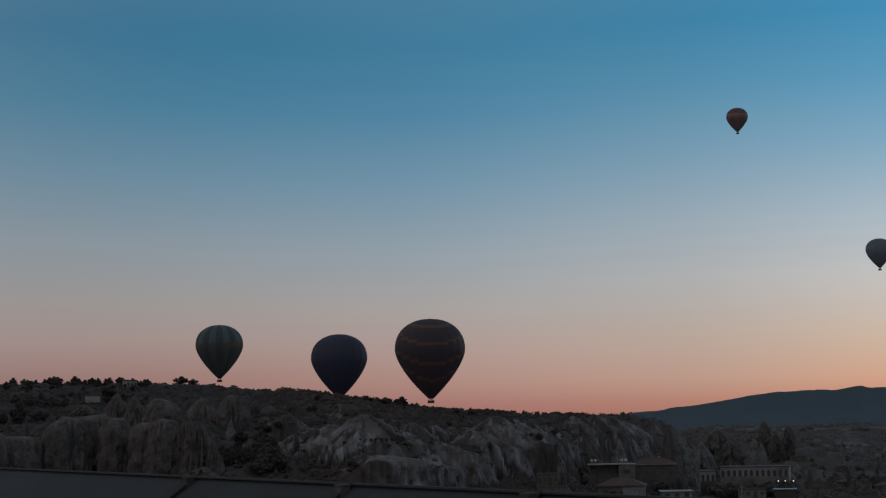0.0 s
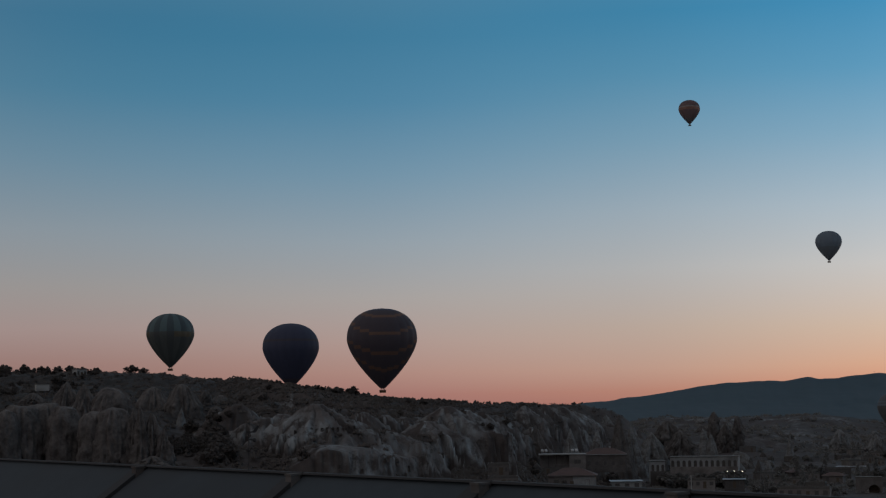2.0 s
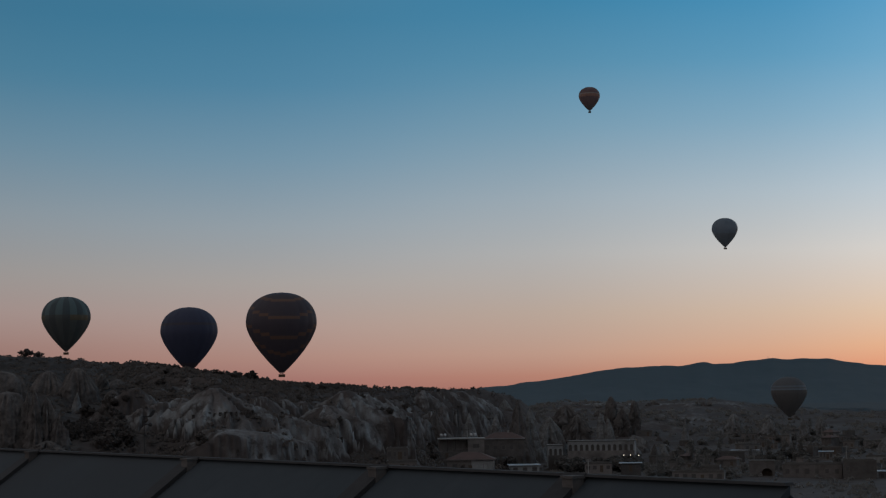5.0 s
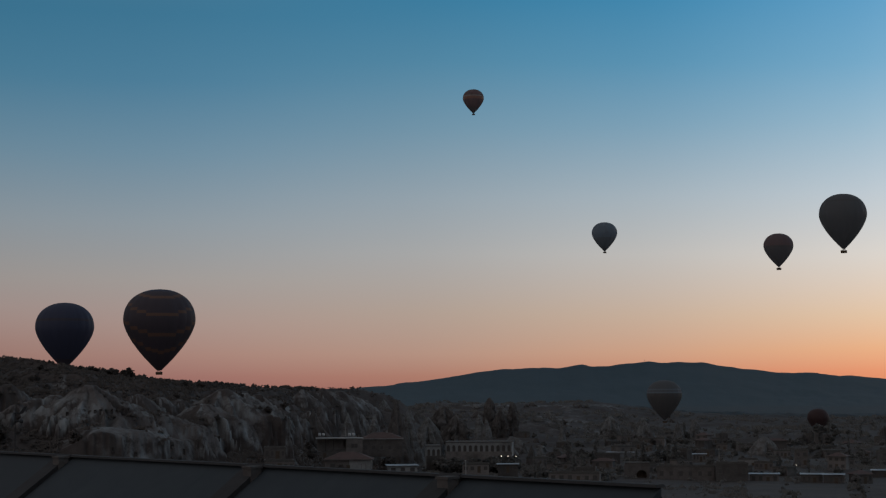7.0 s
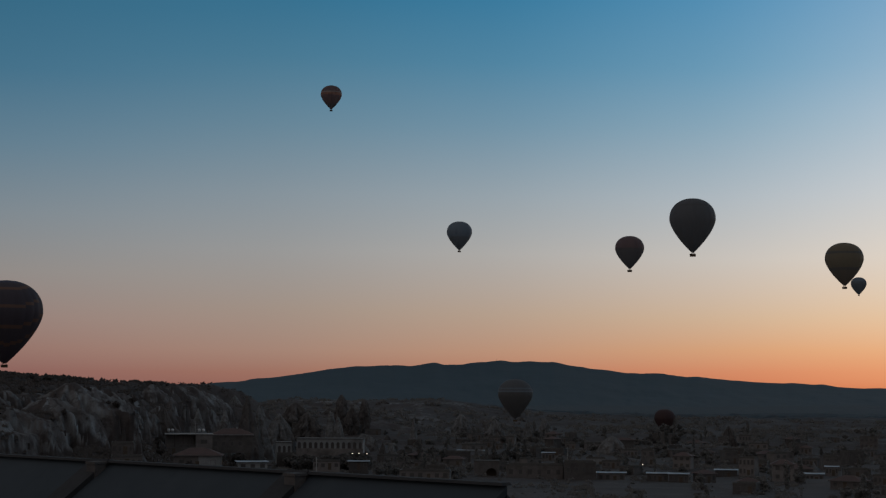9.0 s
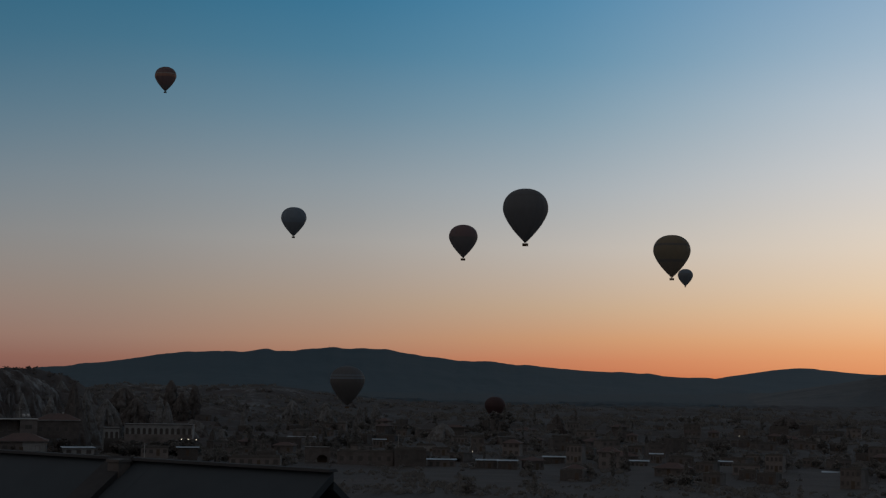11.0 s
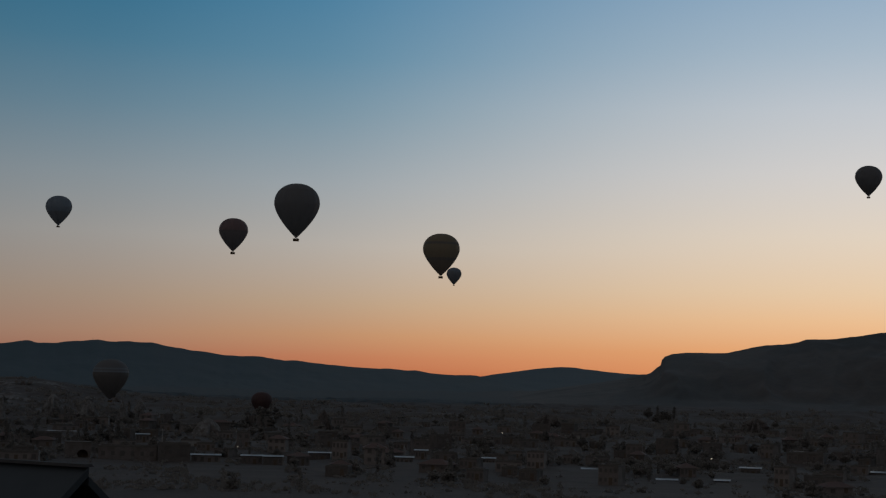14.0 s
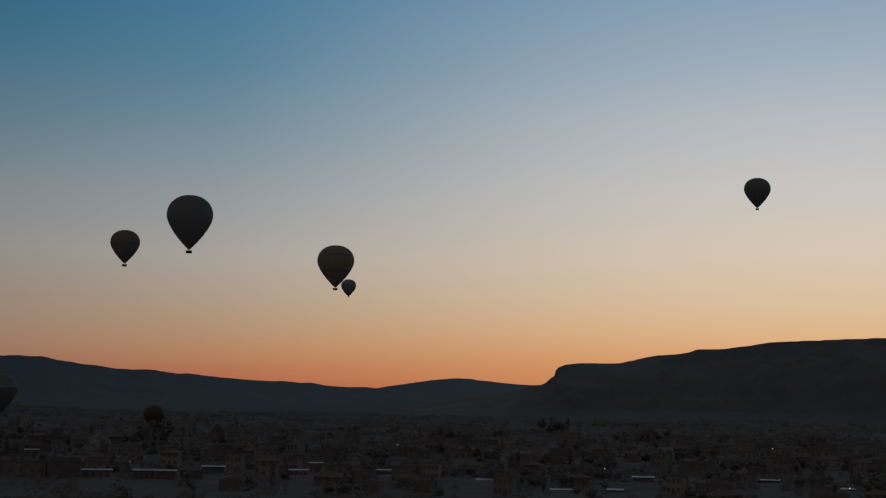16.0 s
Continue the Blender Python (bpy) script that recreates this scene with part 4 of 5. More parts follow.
# bright roofs that stand clear of the trees: from and to bearing, height as an angle, distance
SHEDS = ((20.36, 21.35, -3.01, 520, "long shed with a metal sheet roof"), (22.12, 22.84, -3.01, 505, "long shed with a bright metal roof"), (22.88, 23.55, -3.02, 498, "long shed with a bright metal roof"),
         (24.5, 25.25, -2.86, 540, "house with a metal sheet roof"), (28.28, 28.7, -2.69, 560, "small house with a metal roof"), (30.7, 31.13, -2.91, 540, "small house with a metal roof"),
         (33.1, 33.3, -3.22, 510, "small hut with a metal roof"), (33.7, 34.15, -3.2, 520, "low house with a metal roof"), (34.25, 34.85, -3.19, 515, "low house with a metal roof"),
         (36.9, 37.58, -3.49, 470, "low shed with a metal roof"), (38.92, 39.4, -3.45, 475, "low shed with a metal roof"), (39.8, 40.48, -2.98, 540, "house with a metal sheet roof"),
         (41.54, 41.92, -2.36, 640, "small house with a metal roof"), (44.2, 44.85, -2.97, 540, "house with a metal sheet roof"), (27.58, 28.2, -2.95, 520, "low house with a metal roof"),
         (18.4, 18.85, -2.32, 640, "small house with a metal roof"), (47.0, 47.4, -3.2, 500, "low shed with a metal roof"))


def hides_a_shed(az, d):
    if 13.1 < az < 15.7 and d < 495 or 15.7 < az < 20.5 and d < 528:
        return True
    return any(a - 0.15 < az < b + 0.15 and d0 - 190 < d < d0 + 8 for a, b, _, d0, _ in SHEDS)


# ---- trees and shrubs ----
def leaf_cloud(rng, lobes, count, size):
    v, f = [], []
    for k in range(count):
        c, r, sz = lobes[rng.randrange(len(lobes))]
        d = Vector((rng.gauss(0, 1), rng.gauss(0, 1), rng.gauss(0, 1))).normalized() * r * rng.uniform(0.45, 1.08)
        p = Vector(c) + Vector((d.x, d.y, d.z * sz))
        n = (d.normalized() + Vector((rng.uniform(-1, 1), rng.uniform(-1, 1), rng.uniform(-0.6, 1)))).normalized()
        q = n.to_track_quat("Z", "Y")
        s = size * rng.uniform(0.6, 1.3)
        i = len(v)
        for x, y in ((-1, -0.6), (0.2, -0.9), (1, 0.1), (0.3, 0.9), (-0.8, 0.6)):
            v.append(tuple(p + q @ Vector((x * s, y * s, 0.25 * s * rng.uniform(-1, 1)))))
        f.append(tuple(range(i, i + 5)))
    return v, f


def tree_parts(kind, seed):
    rng = random.Random(seed)
    tr = Shape()
    if kind == "poplar":
        tr.tube((0, 0, -0.4), (0.1, 0, 5.5), 0.24, 0.08, n=7)
        for k in range(5):
            a = rng.uniform(0, 6.28)
            tr.tube((0.05, 0, 1.5 + k), (0.7 * math.cos(a), 0.7 * math.sin(a), 3 + k), 0.07, 0.03, n=5)
        lobes = [((rng.uniform(-0.25, 0.25), rng.uniform(-0.25, 0.25), 1.6 + 0.95 * k), 0.55 + 0.65 * math.sin(math.pi * (k + 1) / 9.5), 1.2) for k in range(8)]
        cloud = leaf_cloud(rng, lobes, 420, 0.26)
    elif kind == "shrub":
        for k in range(4):
            a = rng.uniform(0, 6.28)
            tr.tube((0, 0, -0.2), (0.7 * math.cos(a), 0.7 * math.sin(a), 1.1), 0.08, 0.03, n=5)
        lobes = [((rng.uniform(-1, 1), rng.uniform(-1, 1), rng.uniform(0.6, 1.3)), rng.uniform(0.5, 0.95), 0.8) for k in range(6)]
        cloud = leaf_cloud(rng, lobes, 240, 0.24)
    else:
        tr.tube((0, 0, -0.6), (0.1, 0.05, 1.5), 0.26, 0.17, n=8)
        ends = []
        for k in range(7):
            a = 6.28 * k / 7 + rng.uniform(-0.4, 0.4)
            e = (rng.uniform(1.0, 1.9) * math.cos(a), rng.uniform(1.0, 1.9) * math.sin(a), rng.uniform(1.5, 3.6))
            tr.tube((0.1, 0.05, rng.uniform(0.8, 1.5)), e, 0.11, 0.04, n=5)
            ends.append(e)
        lobes = [(e, rng.uniform(0.9, 1.4), 0.85) for e in ends] + [((0, 0, 3.4), 1.5, 0.9), ((0.4, -0.3, 4.5), 0.9, 0.9), ((0, 0, 1.9), 1.5, 0.8)]
        cloud = leaf_cloud(rng, lobes, 620, 0.34)
    return tr.mesh("trunk", M_BARK), [solid("crown", *cloud, m) for m in (M_SCRUB, M_LEAF)]


TREES = {k: [tree_parts(k, 7 * i + len(k)) for i in range(3)] for k in ("tree", "poplar", "shrub")}
RNG = random.Random(5)


def plant(kind, az, d, size, label, z=None, group="", wide=1.0):
    tm, cm = TREES[kind][RNG.randrange(3)]
    ob = new("shrub" if kind == "shrub" else "tree")
    sunk = 0.9 * size if group == "crest trees" else 0.0
    ob.matrix_basis = Matrix.Translation(spot(az, d, z) - Vector((0, 0, sunk))) @ pose(0, 0, 0, 0, 0, RNG.uniform(0, 360)) @ Matrix.Diagonal((size * RNG.uniform(0.85, 1.2) * wide, size * RNG.uniform(0.85, 1.2) * wide, size, 1))
    tagged(ob, label, "shrub" if kind == "shrub" else "tree", group=group)
    part("stems" if kind == "shrub" else "trunk", tm, ob)
    part("crown", cm[az > 8], ob)


# along the hill's crest
for k in range(230):
    az = -16.3 + 22.8 * k / 230 + RNG.uniform(-0.1, 0.1)
    thick = 1 if az < -10.6 or -3.2 < az < 1.9 else 0.9
    if RNG.random() > thick:
        continue
    rd = float(np.interp(az, [-16, -8, -5, -3.8, -0.6, 3, 6.5], [780, 745, 590, 545, 525, 620, 760]))
    big = RNG.random() < (0.6 if az < -10.6 else 0.02)
    plant("tree" if big else "shrub", az, rd - RNG.uniform(-3, 8), RNG.uniform(0.5, 0.85) * (1 if az < -10.6 else 0.55) if big else RNG.uniform(0.4, 0.9) * (1 if az < -10.6 else 0.45 if thick == 1 else 0.3),
          "low dark tree on the crest of the hill" if big else "dark shrub on the crest of the hill", group="crest trees", wide=1.0 if big else 2.1)
for az, rd, s in ((-9.42, 735, 0.85), (-9.0, 735, 0.6), (-1.62, 521, 0.62), (-2.8, 528, 0.52), (-2.45, 525, 0.45), (-2.15, 525, 0.5), (-3.25, 534, 0.42), (0.35, 535, 0.4), (0.9, 545, 0.42), (5.06, 690, 0.45), (1.4, 555, 0.25), (6.3, 750, 0.3)):
    plant("tree", az, rd, s, "round dark tree standing on the crest", group="crest trees", wide=1.35)
# dark groves on the slopes and between the houses


def grove(az, d, n, sp, s):
    for k in range(n):
        a, r = az + RNG.uniform(-sp, sp), d * RNG.uniform(0.94, 1.08)
        if hides_a_shed(a, r):
            continue
        kind = RNG.choice(("tree", "tree", "tree", "shrub", "shrub", "tree", "poplar")) if d > 500 and az > 13 else RNG.choice(("tree", "tree", "shrub"))
        plant(kind, a, r, s * RNG.uniform(0.7, 1.25), "dark leafy tree in the valley" if kind != "shrub" else "dark shrub on the slope", group="valley trees")


grove(-6.9, 405, 20, 0.7, 0.8)
grove(-6.3, 380, 14, 0.5, 0.7)
grove(-14.5, 560, 18, 1.2, 0.8)
grove(-6.0, 490, 14, 1.6, 0.4)
grove(-12.8, 600, 16, 1.5, 0.7)
grove(-3.6, 372, 6, 0.4, 0.4)
grove(0.6, 480, 8, 1.2, 0.35)
grove(2.4, 440, 8, 1.2, 0.35)
grove(4.3, 520, 9, 0.7, 0.6)
grove(9.6, 640, 12, 0.8, 0.9)
grove(7.5, 555, 5, 0.25, 0.9)
grove(10.5, 585, 6, 1.0, 0.6)
grove(9.9, 640, 9, 0.7, 0.9)
grove(14.0, 640, 10, 1.2, 0.8)
grove(17.2, 640, 10, 0.7, 0.9)
grove(22.8, 900, 14, 0.6, 0.9)
grove(19.0, 800, 14, 2.0, 0.7)
grove(25.0, 640, 14, 1.6, 0.8)
grove(29.0, 660, 16, 2.0, 0.8)
grove(33.0, 700, 16, 2.0, 0.8)
grove(37.0, 1000, 9, 0.5, 1.2)
grove(37.0, 640, 14, 2.0, 0.8)
grove(41.0, 680, 16, 2.0, 0.8)
grove(45.5, 640, 16, 1.8, 0.8)
grove(23.0, 740, 8, 0.6, 0.9)
for az, size in ((5.5, 0.5), (5.85, 0.62), (6.1, 0.45), (7.2, 0.6), (7.42, 0.5)):
    plant("tree", az, 423, size, "dark leafy tree before the cottage", z=EYE_Z + 423 * math.tan(radians(-3.05)), group="valley trees")

wood = [], []
for k in range(1700):
    a, r = RNG.uniform(12.5, 49.8), RNG.choice((RNG.uniform(345, 560), RNG.uniform(480, 950)))
    if k % 4 == 0:
        a, r = (RNG.uniform(-16.4, -10.5), RNG.uniform(600, 772)) if k % 8 else (RNG.uniform(-8.1, -6.0), RNG.uniform(372, 420))
    elif (a < 17.5 and r < 470) or hides_a_shed(a, r) or (r < 480 and k % 2):
        continue
    me = TREES[RNG.choice(("tree", "tree", "tree", "shrub", "shrub", "shrub", "shrub", "poplar") if a > 0 else ("tree", "shrub", "shrub"))][RNG.randrange(3)][1][0]
    co = np.empty(len(me.vertices) * 3)
    me.vertices.foreach_get("co", co)
    co = co.reshape(-1, 3) * (RNG.uniform(0.4, 0.9) if a > 0 else RNG.uniform(0.3, 0.6))
    t = RNG.uniform(0, 6.28)
    co = co @ np.array([[math.cos(t), math.sin(t), 0], [-math.sin(t), math.cos(t), 0], [0, 0, 1]]) + np.array(spot(a, r) - Vector((0, 0, 0.3)))
    wood[a > 8].append(co)
for crowns, mat, text in zip(wood, (M_SCRUB, M_LEAF), ("dark low tree crowns on the hill side", "dark tree crowns crowded between the village houses")):
    pts = np.concatenate(crowns)
    tagged(new("far_trees", solid("far_trees", pts, np.arange(len(pts)).reshape(-1, 5).tolist(), mat)), text, "trees", kind="stuff")
for k in range(30):
    plant("tree", 9.5 + 2.7 * k / 30 + RNG.uniform(-0.05, 0.05), 570 + RNG.uniform(-6, 4), RNG.uniform(0.8, 1.15), "dark leafy tree before the long building", group="valley trees")

# countless far bushes on the fields and slopes
seeded = np.random.default_rng(8)
count = 60000
az_b = seeded.uniform(-16.2, 50, count)
pick = seeded.random(count)
d_b = np.where(az_b < 8, np.where(pick < 0.7, np.where(az_b < -4, seeded.uniform(335, 800, count), seeded.uniform(385, 800, count)), seeded.uniform(560, 1000, count)),
               np.where(pick < 0.25, seeded.uniform(345, 600, count), np.where(pick < 0.55, seeded.uniform(560, 1000, count), seeded.uniform(780, 1800, count))))
more_b = 14000
az_b, d_b, count = np.concatenate([az_b, seeded.uniform(-6.5, 7.2, more_b)]), np.concatenate([d_b, seeded.uniform(356, 700, more_b)]), count + more_b
grown = smooth01((fbm(np.radians(az_b) * d_b / 26, d_b / 70, 35) - 0.42) * 7)
keep = seeded.random(count) < np.where(az_b < 8, 0.55 + 0.45 * grown, 0.12 + 0.88 * grown)
spur_b, rib_b = spurs(az_b, d_b)
on_spur = spur_b > bedrock(az_b, d_b)
keep &= seeded.random(count) > 0.95 * bare_rock(az_b, d_b) + np.where(on_spur, 0.62 + 0.35 * smooth01((rib_b - 0.4) * 4), 0.0)
keep &= (az_b < 15) | ((d_b < 1200) & ((d_b > 500) | (seeded.random(count) < 0.9)))
for a, b, _, d0, _ in SHEDS:
    keep &= ~((az_b > a - 0.1) & (az_b < b + 0.1) & (d_b < d0) & (d_b > d0 - 120))
az_b, d_b = az_b[keep], d_b[keep]
count = len(az_b)
foot_b = np.stack([d_b * np.sin(np.radians(az_b)), d_b * np.cos(np.radians(az_b)), land(az_b, d_b)], -1)
r_b = seeded.uniform(0.3, 1.0, count) ** 1.5 * np.where((az_b < 8) & (d_b < 800), 1.0, np.clip(d_b / 520, 1.0, 2.2))
CLUMPS = 5
c_b = foot_b[:, None, :] + r_b[:, None, None] * seeded.uniform((-1, -1, 0.1), (1, 1, 0.75), (count, CLUMPS, 3))
s_b = r_b[:, None] * seeded.uniform(0.5, 0.8, (count, CLUMPS))
a_b = seeded.uniform(0, 6.28, (count, CLUMPS, 1)) + np.array([0, 2.1, 4.2])
low = c_b[:, :, None, :] + s_b[:, :, None, None] * np.stack([np.cos(a_b), np.sin(a_b), seeded.uniform(-0.4, 0.2, a_b.shape)], -1)
tip = c_b + np.stack([0 * s_b, 0 * s_b, 0.9 * s_b], -1)
bv = np.concatenate([low, tip[:, :, None, :]], 2).reshape(-1, 3)
q_b = 4 * np.arange(count * CLUMPS)
bf = np.concatenate([np.stack([q_b, q_b + 1, q_b + 3], -1), np.stack([q_b + 1, q_b + 2, q_b + 3], -1), np.stack([q_b + 2, q_b, q_b + 3], -1)]).tolist()
bf = np.array(bf)
on_slope = (az_b < 8)[bf[:, 0] // (4 * CLUMPS)]
for some, mat, text in ((on_slope, M_SCRUB, "low dark scrub bushes scattered over the hill"), (~on_slope, M_LEAF, "low grey scrub bushes scattered over the valley")):
    used, flat_i = np.unique(bf[some], return_inverse=True)
    tagged(new("bushes", solid("bushes", bv[used], flat_i.reshape(-1, 3).tolist(), mat)), text, "scrub", kind="stuff")


# ---- houses ----
def window_parts(root, x, z, w, h, y):
    """A window in a front that faces -y: frame proud of the wall, sill, dark pane in the frame."""
    s = Shape()
    t = 0.09
    s.box(x - w / 2 - t, y - 0.05, z, x - w / 2, y + 0.02, z + h).box(x + w / 2, y - 0.05, z, x + w / 2 + t, y + 0.02, z + h)
    s.box(x - w / 2 - t, y - 0.05, z + h, x + w / 2 + t, y + 0.02, z + h + t).box(x - w / 2 - t - 0.06, y - 0.12, z - t, x + w / 2 + t + 0.06, y + 0.02, z)
    win = part("window", s.mesh("window", M_STONE), root)
    part("pane", Shape().box(x - w / 2, y - 0.025, z, x + w / 2, y - 0.005, z + h).mesh("pane", M_GLASS), win)


def house(az, d, w, dep, h, turn=0.0, wall=None, roof="flat", wins=3, floors=1, label="", door=True, chimney=False, z=None, group="village houses", name="house", trim=None):
    """A house whose front looks at the terrace, turned by some degrees."""
    wall = wall or M_DULL
    root = new(name)
    p = spot(az, d, z)
    root.matrix_basis = Matrix.Translation(p) @ pose(0, 0, 0, 0, 0, turn - az)
    tagged(root, label, "house", group=group)
    part("wall", Shape().box(-w / 2, 0, -1.6, w / 2, dep, h).mesh("wall", wall), root)
    if roof == "flat":
        r = Shape().box(-w / 2 - 0.12, -0.12, h, w / 2 + 0.12, dep + 0.12, h + 0.16)
        for x0, y0, x1, y1 in ((-w / 2, 0, w / 2, 0.22), (-w / 2, dep - 0.22, w / 2, dep), (-w / 2, 0.22, -w / 2 + 0.22, dep - 0.22), (w / 2 - 0.22, 0.22, w / 2, dep - 0.22)):
            r.box(x0, y0, h + 0.16, x1, y1, h + 0.5)
        part("roof", r.mesh("roof", M_ROOF), root, "flat roof with a low parapet")
    elif roof == "sheet":
        v = [(-w / 2 - 0.5, -0.6, h + 0.05), (w / 2 + 0.5, -0.6, h + 0.05), (w / 2 + 0.5, dep + 0.4, h + 0.1), (-w / 2 - 0.5, dep + 0.4, h + 0.1)]
        v += [(x, y, q + 0.08) for x, y, q in v]
        f = [(3, 2, 1, 0), (4, 5, 6, 7), (0, 1, 5, 4), (1, 2, 6, 5), (2, 3, 7, 6), (3, 0, 4, 7)]
        part("roof", solid("roof", v, f, M_SHEET), root, "shallow metal sheet roof")
        part("gable", Shape().box(-w / 2 + 0.05, 0.1, h, w / 2 - 0.05, dep - 0.1, h + 0.05).mesh("gable", wall), root)
    else:
        o, rh = 0.5, min(w, dep) * 0.24
        ins = min(dep / 2, w * 0.42)
        v = [(-w / 2 - o, -o, h), (w / 2 + o, -o, h), (w / 2 + o, dep + o, h), (-w / 2 - o, dep + o, h), (-w / 2 + ins, dep / 2, h + rh), (w / 2 - ins, dep / 2, h + rh)]
        v += [(x, y, q - 0.14) for x, y, q in v[:4]]
        f = [(0, 1, 5, 4), (1, 2, 5), (2, 3, 4, 5), (3, 0, 4), (9, 8, 7, 6), (6, 7, 1, 0), (7, 8, 2, 1), (8, 9, 3, 2), (9, 6, 0, 3)]
        part("roof", solid("roof", v, f, M_TILE), root, "hipped roof of red tiles")
        part("fascia", Shape().box(-w / 2 - o, -o - 0.04, h - 0.2, w / 2 + o, -o - 0.003, h + 0.05).mesh("fascia", trim or M_STONE), root, "weathered eaves board")
    step = w / max(wins, 1)
    for fl in range(floors):
        z0 = fl * (h / floors) + 0.95
        for k in range(wins):
            x = -w / 2 + step * (k + 0.5)
            if door and fl == 0 and k == wins // 2:
                part("door", Shape().box(x - 0.5, -0.06, 0, x + 0.5, 0.02, 2.05).mesh("door", M_WOOD), root, "dark wooden door")
            else:
                window_parts(root, x, z0, min(1.1, step * 0.45), max(0.3, min(1.35, h / floors - 1.5)), 0)
    if chimney:
        c = Shape().box(w * 0.1, dep * 0.45, h, w * 0.1 + 0.6, dep * 0.45 + 0.6, h + 2.4).box(w * 0.1 - 0.1, dep * 0.45 - 0.1, h + 2.4, w * 0.1 + 0.7, dep * 0.45 + 0.7, h + 2.55)
        part("chimney", c.mesh("chimney", M_PLASTER), root, "pale plastered chimney")
    return root


def level(el, d):
    return EYE_Z + d * math.tan(radians(el))


def span(a, b, d):
    return math.radians(b - a) * d


def loggia_house():
    """A flat-roofed house: a shaded loggia on piers beside a closed bay with one double window."""
    d, az = 540, 5.85
    w, zf = span(5.04, 6.67, d), level(-2.42, d)
    h, dep, bay = level(-1.72, d) - zf, 9.0, 0.36 * w
    root = new("house")
    root.matrix_basis = Matrix.Translation(spot(az, d, zf)) @ pose(0, 0, 0, 0, 0, 2 - az)
    tagged(root, "grey flat-roofed house with a dark loggia", "house", group="village houses")
    x0, x1, x2, z1 = -w / 2, w / 2 - bay, w / 2, 0.36 * h
    part("bay_wall", Shape().box(x1, 0, -1.6, x2, dep, h).mesh("bay_wall", M_DULL), root, "grey plastered closed bay")
    part("lower_wall", Shape().box(x0, 0.2, -1.6, x1 - 0.003, dep, z1).mesh("lower_wall", M_DULL), root, "grey plastered lower storey")
    part("back_wall", Shape().box(x0, 3.2, z1 + 0.003, x1 - 0.003, dep, h).mesh("back_wall", M_DULL), root, "shaded wall behind the loggia")
    part("parapet", Shape().box(x0 + 0.5 * (x1 - x0), 0.2, z1 + 0.003, x1 - 0.003, 0.4, z1 + 0.8).mesh("parapet", M_STONE), root, "low stone parapet of the loggia")
    for k in range(4):
        x = x0 + 0.15 + (x1 - x0 - 0.5) * k / 3.4
        part("pier", Shape().box(x - 0.12, 0.22, z1 + 0.003, x + 0.12, 0.46, h).mesh("pier", M_STONE), root)
    part("roof", Shape().box(x0 - 0.3, -0.3, h + 0.003, x2 + 0.3, dep + 0.2, h + 0.3, 0.03).mesh("roof", M_PLASTER), root, "pale flat roof slab")
    xm = (x1 + x2) / 2
    for x in (xm - 0.55, xm + 0.55):
        window_parts(root, x, 0.56 * h, 0.9, 1.2, 0)
    window_parts(root, xm + 0.2, 0.12 * h, 0.9, 1.0, 0)
    part("door", Shape().box(x0 + 2.2, 0.14, 0, x0 + 3.2, 0.197, 2.05).mesh("door", M_WOOD), root, "dark wooden door")


